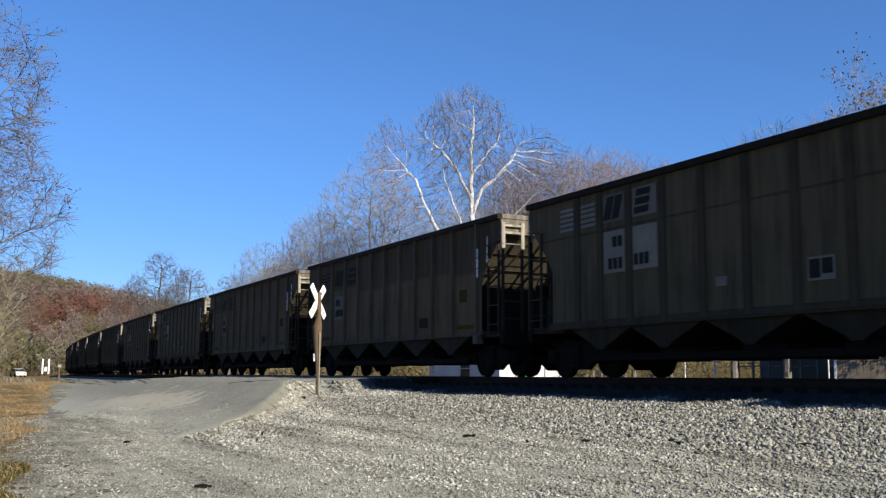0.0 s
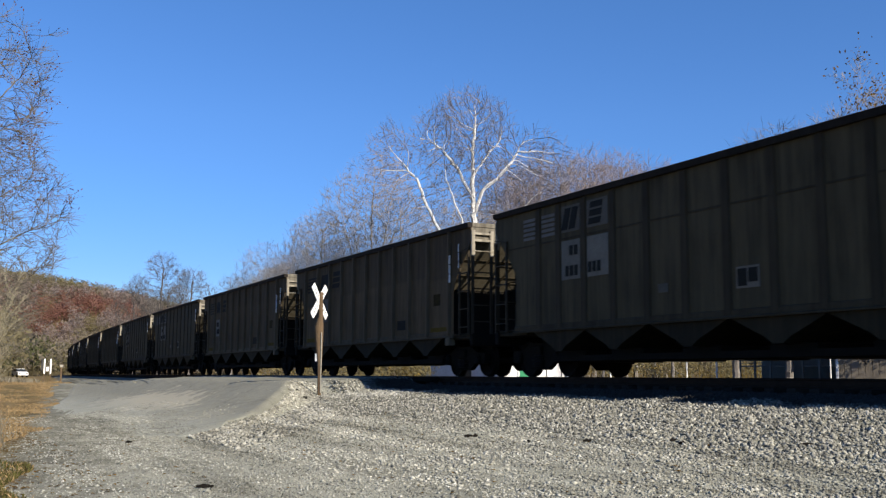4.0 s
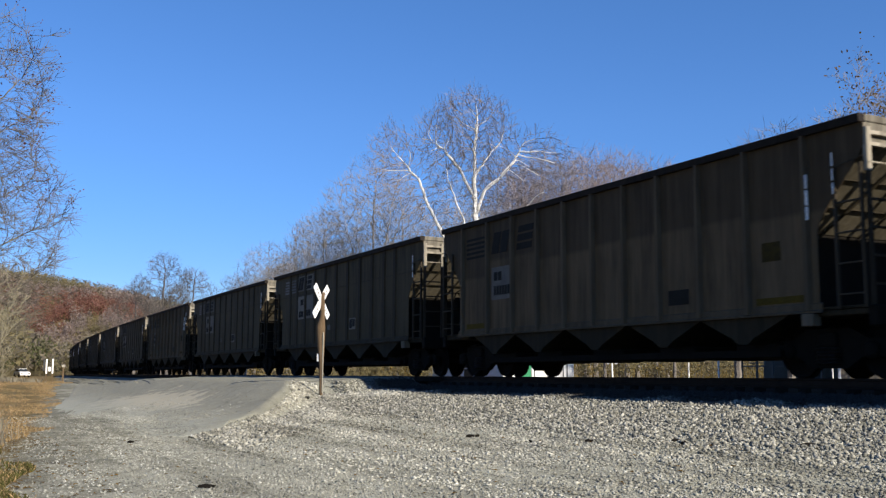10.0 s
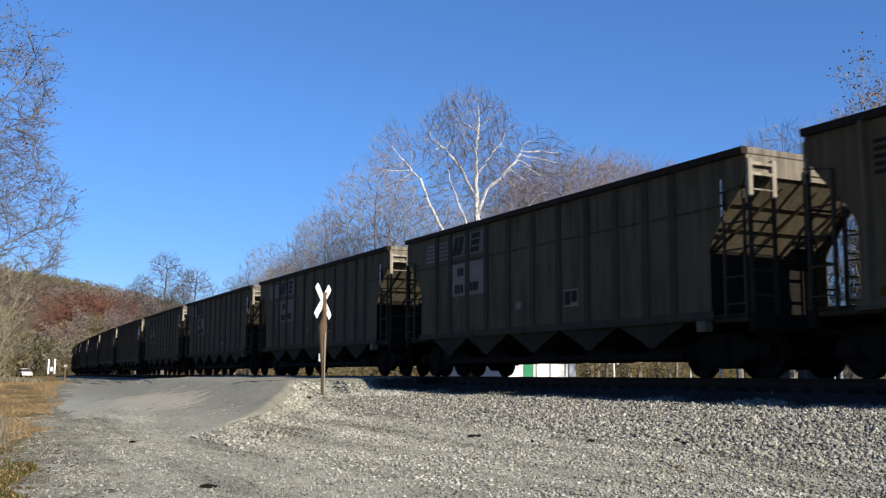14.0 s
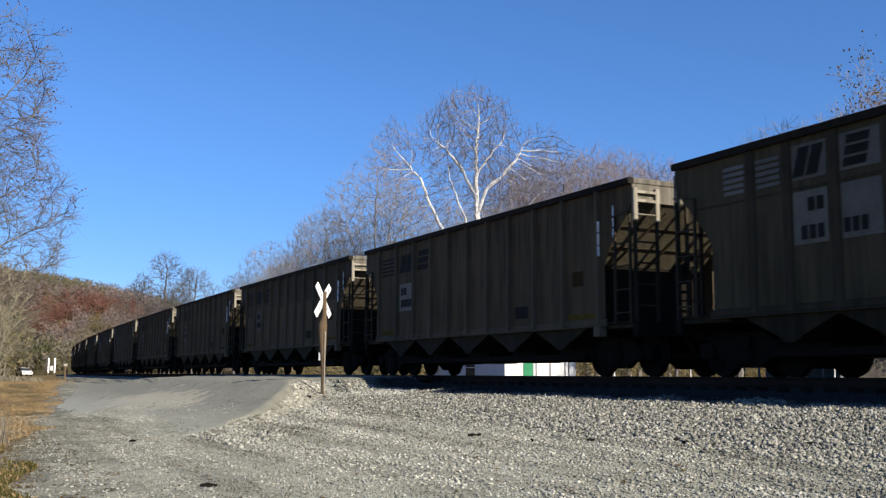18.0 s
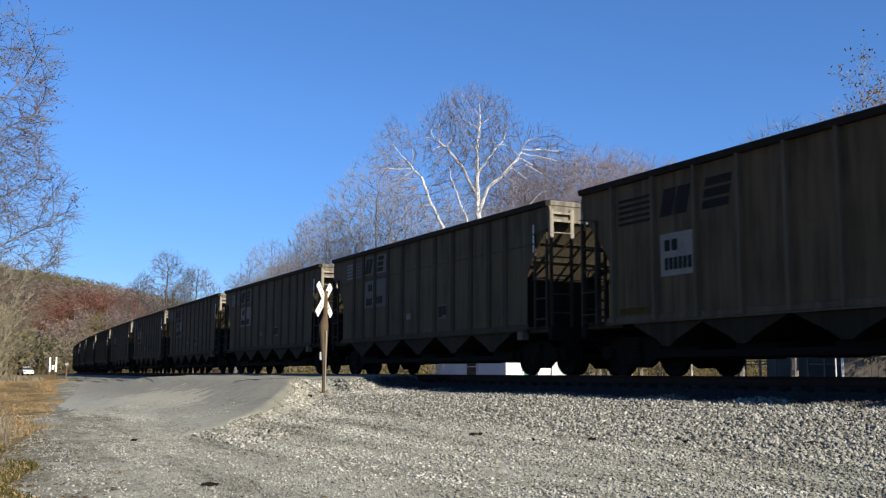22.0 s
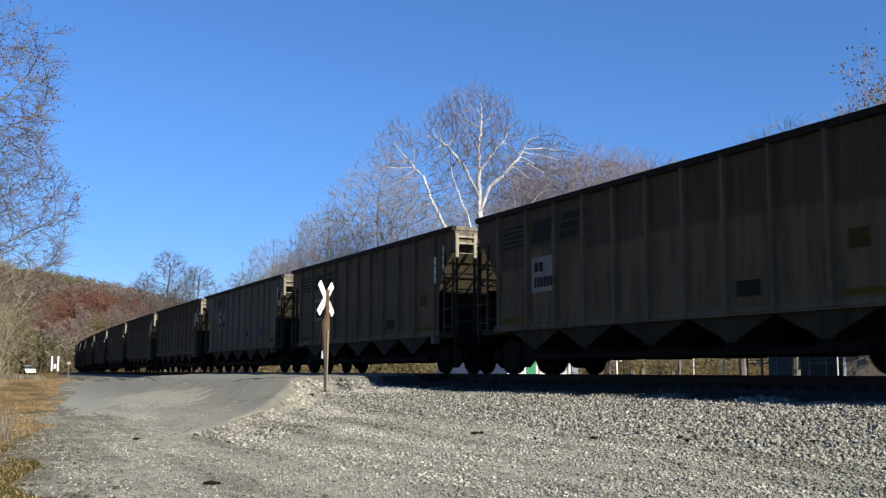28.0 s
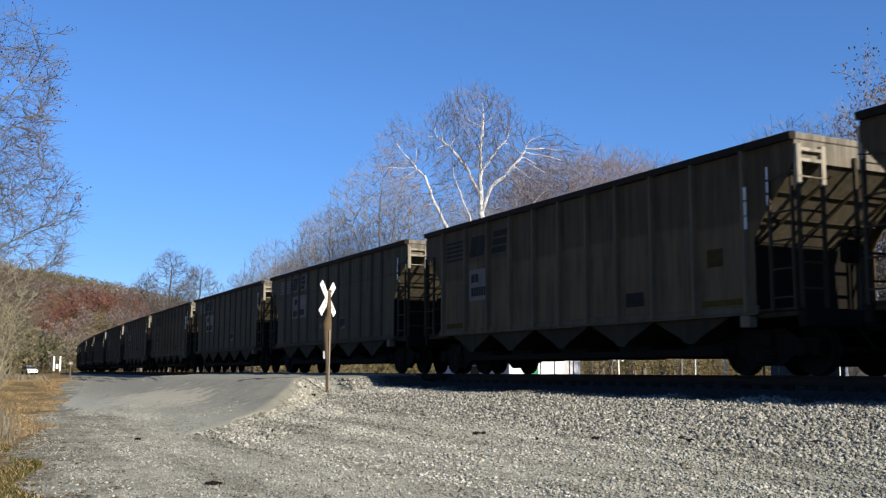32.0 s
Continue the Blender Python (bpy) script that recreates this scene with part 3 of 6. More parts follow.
for i in range(150, 900):
    x, y, a = track_at(-8 + i * 0.52)
    rest.box(-0.115, 0.115, -1.3, 1.3, -0.33, -0.175, pose(x, y, 0, 0, 0, -math.degrees(a)))
tagged(part("ties", rest, M["tie"], track), kind="stuff")
# timber crossing panels between and beside the rails
for k in range(8):
    for a, b in ((-1.75, -0.86), (-0.62, -0.02), (0.02, 0.62), (0.86, 1.75)):
        x, y, h = track_at(27.2 + 2.0 * k + 1.0)
        part("crossing_panel", Shape().slab(-0.98, 0.98, a, b, -0.17, -0.012, 0.015, pose(x, y, 0, 0, 0, -math.degrees(h))), M["tie"], track, "worn timber crossing panel")


# ---- the train: open coal hopper cars ----
CAR_L, HALF, SIDE, TOP, SILL = 16.2, 7.4, 1.56, 4.24, 1.08
RIBS = [-6.18, -4.78, -3.5, -2.3, -1.15, 0.0, 1.15, 2.3, 3.5, 4.78, 6.18]
RIBS_A = [-5.32, -4.45, -3.42, -2.33, -1.17, 0.0, 1.17, 2.33, 3.42, 4.45, 5.32]
POCKETS = [-4.52, -2.40, -0.03, 2.32, 4.55]
R_WHEEL = 0.457


def side_outline():
    """One car side seen square on: full length at the top, cut back below the slope sheets."""
    right = [(HALF, TOP - 0.12), (HALF, 3.75), (HALF - 0.16, 3.52), (HALF - 0.42, 3.22), (HALF - 0.72, 2.9), (HALF - 0.95, 2.6), (HALF - 1.03, 2.45), (HALF - 1.03, SILL)]
    return right + [(-x, z) for x, z in reversed(right)]


def truck(parent, x):
    t = empty("truck")
    t.parent = parent
    t.matrix_basis = Matrix.Translation((x, 0, 0))
    frame_poly = [(-1.25, 0.62), (-1.1, 0.66), (-0.78, 0.66), (-0.45, 0.84), (0.45, 0.84), (0.78, 0.66), (1.1, 0.66), (1.25, 0.62), (1.22, 0.36), (0.68, 0.36), (0.38, 0.17), (-0.38, 0.17), (-0.68, 0.36), (-1.22, 0.36)]
    for s in (-1, 1):
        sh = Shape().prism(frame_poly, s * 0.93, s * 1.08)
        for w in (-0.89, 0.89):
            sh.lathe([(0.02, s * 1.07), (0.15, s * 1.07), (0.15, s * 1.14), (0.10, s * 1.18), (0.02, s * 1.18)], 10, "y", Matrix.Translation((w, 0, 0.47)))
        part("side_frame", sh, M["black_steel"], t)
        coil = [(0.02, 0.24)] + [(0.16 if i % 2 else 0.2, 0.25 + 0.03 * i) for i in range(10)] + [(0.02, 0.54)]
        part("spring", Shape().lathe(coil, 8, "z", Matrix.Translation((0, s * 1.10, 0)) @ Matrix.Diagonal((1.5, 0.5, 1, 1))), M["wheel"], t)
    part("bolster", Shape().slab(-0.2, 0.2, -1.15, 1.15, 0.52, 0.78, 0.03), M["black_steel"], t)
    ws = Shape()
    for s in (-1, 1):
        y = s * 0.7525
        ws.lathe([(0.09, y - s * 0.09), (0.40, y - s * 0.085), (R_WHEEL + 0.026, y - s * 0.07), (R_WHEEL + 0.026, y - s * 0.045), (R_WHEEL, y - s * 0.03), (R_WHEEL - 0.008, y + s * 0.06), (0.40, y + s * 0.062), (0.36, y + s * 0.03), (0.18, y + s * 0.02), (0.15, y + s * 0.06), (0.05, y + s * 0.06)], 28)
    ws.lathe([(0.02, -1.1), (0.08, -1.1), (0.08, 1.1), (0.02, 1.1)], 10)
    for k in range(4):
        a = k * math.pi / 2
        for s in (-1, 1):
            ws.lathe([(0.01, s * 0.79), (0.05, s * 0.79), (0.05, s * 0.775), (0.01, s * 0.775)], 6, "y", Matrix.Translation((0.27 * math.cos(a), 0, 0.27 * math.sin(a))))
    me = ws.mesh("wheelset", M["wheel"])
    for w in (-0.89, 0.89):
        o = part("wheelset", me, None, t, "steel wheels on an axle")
        o.matrix_parent_inverse = Matrix.Translation((w, 0, R_WHEEL))
    return t


def slant_mark(x0, x1, z0, z1, y):
    """Two slanted blocks side by side."""
    lean, mid = 0.16, (x0 + x1) / 2
    sh = Shape()
    for a, b in ((x0, mid - 0.03 - lean / 2), (mid + 0.03 - lean / 2, x1 - lean)):
        sh.prism([(a, z0), (b, z0), (b + lean, z1), (a + lean, z1)], y, y - 0.008)
    return sh


def bar_mark(x0, x1, z0, z1, y):
    """Three slanted bars, one over another."""
    sh = Shape()
    h = (z1 - z0) / 5
    for lo, hi in ((0, 1.35), (1.8, 3.2), (3.65, 5)):
        a, b = z0 + lo * h, z0 + hi * h
        sh.prism([(x0 + 0.2 * (a - z0), a), (x1 - 0.12 + 0.2 * (a - z0), a), (x1 - 0.12 + 0.2 * (b - z0), b), (x0 + 0.2 * (b - z0), b)], y, y - 0.008)
    return sh


def writing(x0, x1, z0, z1, n, y, tall=0.8):
    """A row of plain bars the size of the stencilled characters."""
    sh = Shape()
    step = (x1 - x0) / n
    for i in range(n):
        sh.box(x0 + i * step, x0 + (i + tall) * step, y - 0.008, y, z0, z1)
    return sh


def hopper_car(style):
    kind = "b" if style == "b" else "a"
    paint, ribm = {"a": (M["panel_a"], M["rib_a"]), "b": (M["panel_b"], M["rib_b"]), "c": (M["panel_c"], M["rib_c"])}[style]
    car = empty("coal_hopper_car")
    tagged(car, {"a": "dark grey steel coal hopper car with split white placards", "b": "brownish steel coal hopper car with pale ribs, one placard",
                 "c": "pale chalky grey coal hopper car with blue spray mark"}[style], "freight car", "coal hopper cars of the train")
    for s in (-1, 1):
        part("side_sheet", Shape().prism(side_outline(), s * SIDE, s * (SIDE - 0.02)), paint, car)
        # side sill, a channel along the foot of the side
        sill = [(s * SIDE, SILL), (s * (SIDE + 0.07), SILL), (s * (SIDE + 0.07), SILL + 0.03), (s * (SIDE + 0.03), SILL + 0.05), (s * (SIDE + 0.03), SILL + 0.15), (s * SIDE, SILL + 0.17)]
        part("side_sill", Shape().prism(sill, -6.45, 6.45, "x"), ribm, car)
        wide, deep = (0.23, 0.04) if kind == "a" else (0.13, 0.095)
        rib = Shape().prism([(-wide / 2, s * SIDE), (-wide / 2 + 0.03, s * (SIDE + deep)), (wide / 2 - 0.03, s * (SIDE + deep)), (wide / 2, s * SIDE)], SILL + 0.05, TOP - 0.13, "z").mesh("rib", ribm)
        for x in RIBS_A if kind == "a" else RIBS:
            part("rib", rib, None, car, at=(x, 0, 0))
        if kind == "a":
            part("weld_seam", Shape().box(-6.9, 6.9, s * SIDE, s * (SIDE + 0.015), 3.20, 3.24), ribm, car)
        part("top_chord", Shape().prism([(s * (SIDE - 0.05), TOP - 0.14), (s * (SIDE + 0.09), TOP - 0.14), (s * (SIDE + 0.11), TOP - 0.02), (s * (SIDE + 0.08), TOP), (s * (SIDE - 0.05), TOP)], -HALF, HALF, "x"), M["coping"], car, "worn steel top chord")
    for e in (-1, 1):
        X = lambda x: e * x
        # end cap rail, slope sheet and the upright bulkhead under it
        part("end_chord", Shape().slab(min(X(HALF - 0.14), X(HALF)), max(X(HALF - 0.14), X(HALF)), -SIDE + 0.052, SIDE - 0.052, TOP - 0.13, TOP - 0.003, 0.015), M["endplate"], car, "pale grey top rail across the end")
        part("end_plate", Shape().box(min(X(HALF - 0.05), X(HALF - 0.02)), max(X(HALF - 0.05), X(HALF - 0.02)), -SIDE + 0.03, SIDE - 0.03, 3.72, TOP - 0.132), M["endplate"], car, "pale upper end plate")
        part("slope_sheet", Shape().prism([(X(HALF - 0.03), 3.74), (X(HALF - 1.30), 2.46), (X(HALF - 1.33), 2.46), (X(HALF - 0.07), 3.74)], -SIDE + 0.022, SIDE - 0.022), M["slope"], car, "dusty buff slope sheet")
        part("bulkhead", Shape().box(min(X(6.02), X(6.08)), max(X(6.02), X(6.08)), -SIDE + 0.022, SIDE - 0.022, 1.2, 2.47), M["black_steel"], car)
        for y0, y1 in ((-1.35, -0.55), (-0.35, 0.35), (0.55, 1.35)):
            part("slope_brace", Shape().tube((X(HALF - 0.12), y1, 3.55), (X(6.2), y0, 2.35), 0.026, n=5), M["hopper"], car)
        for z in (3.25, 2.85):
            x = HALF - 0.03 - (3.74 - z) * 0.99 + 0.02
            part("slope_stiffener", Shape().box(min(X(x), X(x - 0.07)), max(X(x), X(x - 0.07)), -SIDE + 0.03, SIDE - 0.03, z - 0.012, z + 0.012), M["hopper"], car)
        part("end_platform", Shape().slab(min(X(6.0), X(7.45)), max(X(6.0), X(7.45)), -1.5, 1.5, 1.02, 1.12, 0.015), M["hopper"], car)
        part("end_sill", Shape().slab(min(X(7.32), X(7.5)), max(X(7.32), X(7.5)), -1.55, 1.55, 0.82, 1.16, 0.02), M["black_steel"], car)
        part("end_post", Shape().slab(min(X(HALF - 0.02), X(HALF + 0.055)), max(X(HALF - 0.02), X(HALF + 0.055)), -0.135, -0.065, 1.12, 3.9, 0.008), M["ladder"], car)
        for s in (-1, 1):
            # ladder split where the sun stops: shade-dark below, sunlit pale above
            part("end_ladder", Shape().ladder(*sorted((s * 0.885, s * 1.535)), 0.065, 1.12, 3.298, (1.5, 1.95, 2.4, 2.85), 0.016, X(HALF - 0.02), X(HALF + 0.04), "x"), M["ladder"], car, "end ladder coloured dark as if in shade")
            part("hand_frame", Shape().ladder(*sorted((s * 0.865, s * 1.555)), 0.10, 3.30, 4.02, (3.74, 3.93), 0.030, X(HALF - 0.02), X(HALF + 0.055), "x"), M["endsteel"], car, "grab frame at the car end, coloured pale as if sunlit")
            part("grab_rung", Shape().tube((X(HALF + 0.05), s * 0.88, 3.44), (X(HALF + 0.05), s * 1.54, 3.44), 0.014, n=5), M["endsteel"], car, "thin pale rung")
            part("corner_grab", Shape().tube((X(6.81), s * (SIDE + 0.075), 3.44), (X(HALF + 0.01), s * (SIDE + 0.06), 3.54), 0.013, n=5), M["ladder"], car)
            # sun on the grab bars is painted as white, at the leading end only
            if e > 0:
                for z0, z1 in ((2.65, 2.88), (2.90, 3.16), (3.19, 3.43)) if kind == "b" else ():
                    part("hand_bar", Shape().slab(*sorted((X(6.20), X(6.25))), *sorted((s * (SIDE + 0.03), s * (SIDE + 0.08))), z0, z1, 0.008), M["white_bar"], car, "grab bar coloured white as if sunlit")
                for z0, z1 in ((3.0, 3.19), (3.23, 3.43), (3.47, 3.70)):
                    part("hand_bar", Shape().slab(*sorted((X(6.80), X(6.824))), *sorted((s * (SIDE + 0.062), s * (SIDE + 0.090))), z0, z1, 0.006), M["white_bar"], car, "grab bar coloured white as if sunlit")
            part("side_ladder", Shape().ladder(*sorted((X(6.79), X(7.37))), 0.045, 1.12, 3.45, (1.35, 1.85, 2.35, 2.85), 0.013, s * (SIDE + 0.005), s * (SIDE + 0.06), "y"), M["ladder"], car)
            part("corner_strut", Shape().tube((X(6.45), s * 1.5, 1.15), (X(7.3), s * 1.5, 1.15), 0.03, n=5), M["hopper"], car)
        coupler = Shape().slab(min(X(7.45), X(7.95)), max(X(7.45), X(7.95)), -0.09, 0.09, 0.78, 0.98, 0.02).slab(min(X(7.88), X(8.12)), max(X(7.88), X(8.12)), -0.17, 0.13, 0.72, 1.03, 0.04)
        part("coupler", coupler, M["wheel"], car)
        part("air_hose", Shape().tube((X(7.5), -0.3, 0.85), (X(7.8), -0.25, 0.45), 0.03, n=6).tube((X(7.8), -0.25, 0.45), (X(8.05), -0.15, 0.42), 0.03, n=6), M["black_steel"], car)
        truck(car, e * 6.1)
    # hand brake on the leading end
    brake = part("brake_housing", Shape().slab(7.28, 7.5, -0.45, -0.15, 2.0, 2.4, 0.03), M["black_steel"], car)
    wheel = Shape().torus(0.27, 0.018, pose(7.58, -0.3, 2.35, 0, 90, 0))
    for k in range(4):
        a = k * math.pi / 4
        wheel.tube((7.58, -0.3 - 0.26 * math.cos(a), 2.35 - 0.26 * math.sin(a)), (7.58, -0.3 + 0.26 * math.cos(a), 2.35 + 0.26 * math.sin(a)), 0.012, n=4)
    part("brake_wheel", wheel, M["black_steel"], brake, "spoked hand-brake wheel")
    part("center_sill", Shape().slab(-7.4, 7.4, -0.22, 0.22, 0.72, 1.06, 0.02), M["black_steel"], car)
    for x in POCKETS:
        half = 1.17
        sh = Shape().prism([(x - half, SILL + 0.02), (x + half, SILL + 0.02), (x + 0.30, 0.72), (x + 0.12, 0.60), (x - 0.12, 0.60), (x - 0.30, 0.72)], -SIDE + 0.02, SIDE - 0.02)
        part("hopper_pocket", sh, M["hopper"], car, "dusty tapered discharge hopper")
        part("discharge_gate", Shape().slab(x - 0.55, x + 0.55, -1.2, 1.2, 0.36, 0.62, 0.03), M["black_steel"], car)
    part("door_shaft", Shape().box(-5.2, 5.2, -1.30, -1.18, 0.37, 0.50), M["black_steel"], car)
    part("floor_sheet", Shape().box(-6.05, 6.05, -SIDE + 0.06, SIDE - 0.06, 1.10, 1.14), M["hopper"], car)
    part("jacking_pad", Shape().slab(6.05, 6.3, -SIDE - 0.1, -SIDE + 0.1, 0.86, 1.07, 0.01), M["panel_c"], car, "pale jacking pad")
    # markings on both sides (seen from each side they run the same way)
    for s in (-1, 1):
        m = Matrix.Identity(4) if s < 0 else Matrix.Rotation(math.pi, 4, "Z")
        def mark(name, shape, mat, parent, label=""):
            shape.v = [tuple(m @ Vector(p)) for p in shape.v]
            return part(name, shape, mat, parent, label)
        y = -SIDE - 0.003
        if kind == "a":
            y = -SIDE - 0.016
            for a, b in ((-6.0, -5.47), (-5.17, -4.60)):
                stripes = Shape()
                for k in range(5):
                    stripes.box(a, b, y, y + 0.012, 3.36 + k * 0.115, 3.43 + k * 0.115)
                mark("white_stripe_panel", stripes, M["white_b"], car, "faded white stripes")
            n1 = mark("logo_panel", Shape().box(-4.31, -3.56, y, y + 0.012, 3.36, 3.98), M["white_d"], car, "faded white panel with a black mark")
            n2 = mark("logo_panel", Shape().box(-3.28, -2.48, y, y + 0.012, 3.36, 3.98), M["white_d"], car, "faded white panel with a black mark")
            mark("black_mark", slant_mark(-4.30, -3.60, 3.42, 3.92, y - 0.004), M["logo"], n1)
            mark("black_mark", bar_mark(-3.22, -2.64, 3.42, 3.93, y - 0.004), M["logo"], n2)
            p1 = mark("placard", Shape().box(-4.31, -3.56, y, y + 0.012, 2.24, 3.16), M["white_a"], car, "white placard with illegible lettering")
            p2 = mark("placard", Shape().box(-3.28, -2.48, y, y + 0.012, 2.24, 3.16), M["white_a"], car, "white placard with illegible lettering")
            mark("lettering", writing(-3.98, -3.60, 2.80, 3.03, 2, y - 0.002, 0.75), M["logo"], p1)
            mark("lettering", writing(-4.14, -3.60, 2.32, 2.56, 3, y - 0.002, 0.72), M["logo"], p1)
            mark("lettering", writing(-3.24, -2.72, 2.34, 2.58, 3, y - 0.002, 0.72), M["logo"], p2)
            box = mark("stencil_box", Shape().box(1.40, 1.98, y, y + 0.012, 1.62, 2.02), M["white_a"], car, "white-bordered stencil box")
            mark("stencil", Shape().box(1.44, 1.67, y - 0.006, y, 1.66, 1.98).box(1.71, 1.94, y - 0.006, y, 1.72, 1.98), M["logo"], box)
            mark("small_plate", Shape().box(-0.82, -0.52, y, y + 0.012, 1.70, 1.88), M["white_a"], car, "small pale data plate")
            if style == "c" and s < 0:
                mark("spray_mark", Shape().box(3.70, 4.26, y, y + 0.012, 1.70, 2.00).box(3.62, 3.90, y, y + 0.012, 2.002, 2.12).box(3.98, 4.20, y, y + 0.012, 1.58, 1.698), M["spray_blue"], car, "faded blue spray mark")
                mark("spray_mark", Shape().box(5.66, 6.02, y, y + 0.012, 1.34, 1.54), M["yellow_dim"], car, "orange-yellow paint smear")
        else:
            stripes = Shape()
            for k in range(5):
                stripes.box(-6.0, -4.9, y - 0.006, y + 0.002, 3.20 + k * 0.125, 3.265 + k * 0.125)
            mark("dark_stripes", stripes, M["logo"], car, "faded dark stripes")
            mark("black_mark", slant_mark(-4.62, -3.66, 3.22, 3.78, y), M["logo"], car, "faded black slanted mark")
            mark("black_mark", bar_mark(-3.34, -2.5, 3.20, 3.80, y), M["logo"], car, "faded black double-bend mark")
            p = mark("placard", Shape().box(-4.62, -3.62, y, y + 0.002, 2.0, 2.86), M["white_c"], car, "small white placard with illegible lettering")
            mark("lettering", writing(-4.48, -4.04, 2.50, 2.73, 2, y - 0.002, 0.75), M["logo"], p)
            mark("lettering", writing(-4.48, -3.64, 2.12, 2.36, 6, y - 0.002, 0.72), M["logo"], p)
            mark("stencil_box", Shape().box(2.55, 3.15, y - 0.004, y, 1.42, 1.72), M["logo"], car, "dark stencil box")
            mark("yellow_patch", Shape().box(5.12, 5.56, y - 0.004, y, 2.04, 2.38), M["yellow_dim"], car, "faded yellow paint patch")
            mark("yellow_marking", Shape().box(4.95, 6.05, y - 0.004, y, 1.28, 1.40), M["yellow"], car, "dirty yellow reflector")
            mark("yellow_marking", Shape().box(-6.0, -5.0, y - 0.004, y, 1.28, 1.42), M["yellow"], car, "dirty yellow reflector")
    return car


TYPES = dict({-1: "b", 0: "a", 1: "b", 2: "b", 3: "a", 4: "a", 5: "b", 6: "b", 7: "a", 8: "a", 9: "b", 10: "b", 11: "a", 12: "a", 13: "b", 14: "a", 15: "a", 16: "a",
              17: "a", 18: "b", 19: "b", 20: "b", 21: "b", 22: "a", 23: "a", 24: "a", 25: "a", 26: "a", 27: "b", 28: "b", 29: "c", 30: "b", 31: "b", 32: "a"})
FIRST, LAST = -1, 45
PROGRESS = [(0, 0.0), (3, 47.3), (6, 94.6), (9, 141.55), (13, 203.85), (17, 265.45), (19, 296.0), (23, 357.6), (28, 434.35), (32, 495.75)]


def progress(t):
    """Metres gone since the start: a smooth curve through the noted ones."""
    ts, ps = [p[0] for p in PROGRESS], [p[1] for p in PROGRESS]
    sl = [(ps[1] - ps[0]) / (ts[1] - ts[0])] + [(ps[i + 1] - ps[i - 1]) / (ts[i + 1] - ts[i - 1]) for i in range(1, len(ts) - 1)] + [(ps[-1] - ps[-2]) / (ts[-1] - ts[-2])]
    i = max(0, min(len(ts) - 2, next((k for k in range(len(ts) - 1) if t <= ts[k + 1]), len(ts) - 2)))
    h = ts[i + 1] - ts[i]
    u = (t - ts[i]) / h
    return ((2 * u ** 3 - 3 * u * u + 1) * ps[i] + (u ** 3 - 2 * u * u + u) * h * sl[i] + (-2 * u ** 3 + 3 * u * u) * ps[i + 1] + (u ** 3 - u * u) * h * sl[i + 1])


def car_pose(k, t):
    x, y, a = track_at(20.82 + k * CAR_L - progress(t) - HALF)
    return pose(x, y, 0, 0, 0, -math.degrees(a))


built, CARS = {}, {}
for k in range(FIRST, LAST + 1):
    style = TYPES.get(k) or ("a" if (k * 7) % 5 < 3 else "b")
    if style not in built:
        built[style] = CARS[k] = hopper_car(style)
    else:
        CARS[k] = copy_thing(built[style], Matrix.Identity(4))


# ---- loose stone: ballast by the rails, crushed limestone on the lot ----
def scatter(name, count, place, size, mat, label, squash=0.62):
    """Small faceted stones, each a knocked-about octahedron, in one mesh."""
    rng = np.random.default_rng(len(name))
    pts = [place(rng) for _ in range(count)]
    pts = np.array([(x, y, ground_z(x, y) + (0.022 if on_road(x, y) else 0.0)) for x, y in pts])
    n = len(pts)
    base = np.array([(1, 0, 0), (0, 1, 0), (-1, 0, 0), (0, -1, 0), (0, 0, 1), (0, 0, -1)], float)
    r = size(rng, n)[:, None, None]
    v = base[None] * r * rng.uniform(0.5, 1.5, (n, 6, 1)) + rng.normal(0, 0.30, (n, 6, 3)) * r
    v[:, :, 2] *= squash
    a = rng.uniform(0, 6.283, n)
    c, s = np.cos(a)[:, None], np.sin(a)[:, None]
    v = np.stack([v[:, :, 0] * c - v[:, :, 1] * s, v[:, :, 0] * s + v[:, :, 1] * c, v[:, :, 2]], 2)
    v += pts[:, None, :] + np.array([0, 0, 0.25])[None, None] * r
    tri = np.array([(0, 1, 4), (1, 2, 4), (2, 3, 4), (3, 0, 4), (1, 0, 5), (2, 1, 5), (3, 2, 5), (0, 3, 5)])
    f = (tri[None] + 6 * np.arange(n)[:, None, None]).reshape(-1)
    me = bpy.data.meshes.new(name)
    me.vertices.add(n * 6)
    me.vertices.foreach_set("co", v.reshape(-1))
    me.loops.add(len(f))
    me.loops.foreach_set("vertex_index", f)
    me.polygons.add(n * 8)
    me.polygons.foreach_set("loop_start", np.arange(0, len(f), 3))
    me.polygons.foreach_set("loop_total", np.full(n * 8, 3))
    me.update()
    me.validate()
    me.materials.append(mat)
    return tagged(new(name, me), label, "stones", kind="stuff")


def on_road(x, y):
    v = y - track_shift(x)
    e = float(np.interp(v, [p[0] for p in ROAD_EDGE], [p[1] for p in ROAD_EDGE]))
    return 3.0 < v < 12.9 and x < e - 0.3 and x > road_left(v)


def ballast_place(rng):
    while True:
        x = -3 - 57 * rng.random() ** 1.5
        y = rng.uniform(8.2, 12.7) + 0.3 * noise.noise((x, 0, 9))
        if rng.random() < smooth(8.0, 9.4, y + 0.6 * noise.noise((x * 0.4, 5, 1))) + 0.06 and not on_road(x, y):
            return x, y + track_shift(x)


def bed_place(rng):
    while True:
        x = -2 - 80 * rng.random() ** 1.2
        if not -43.4 < x < -27.0:
            return x, rng.uniform(12.7, 16.9) + track_shift(x)


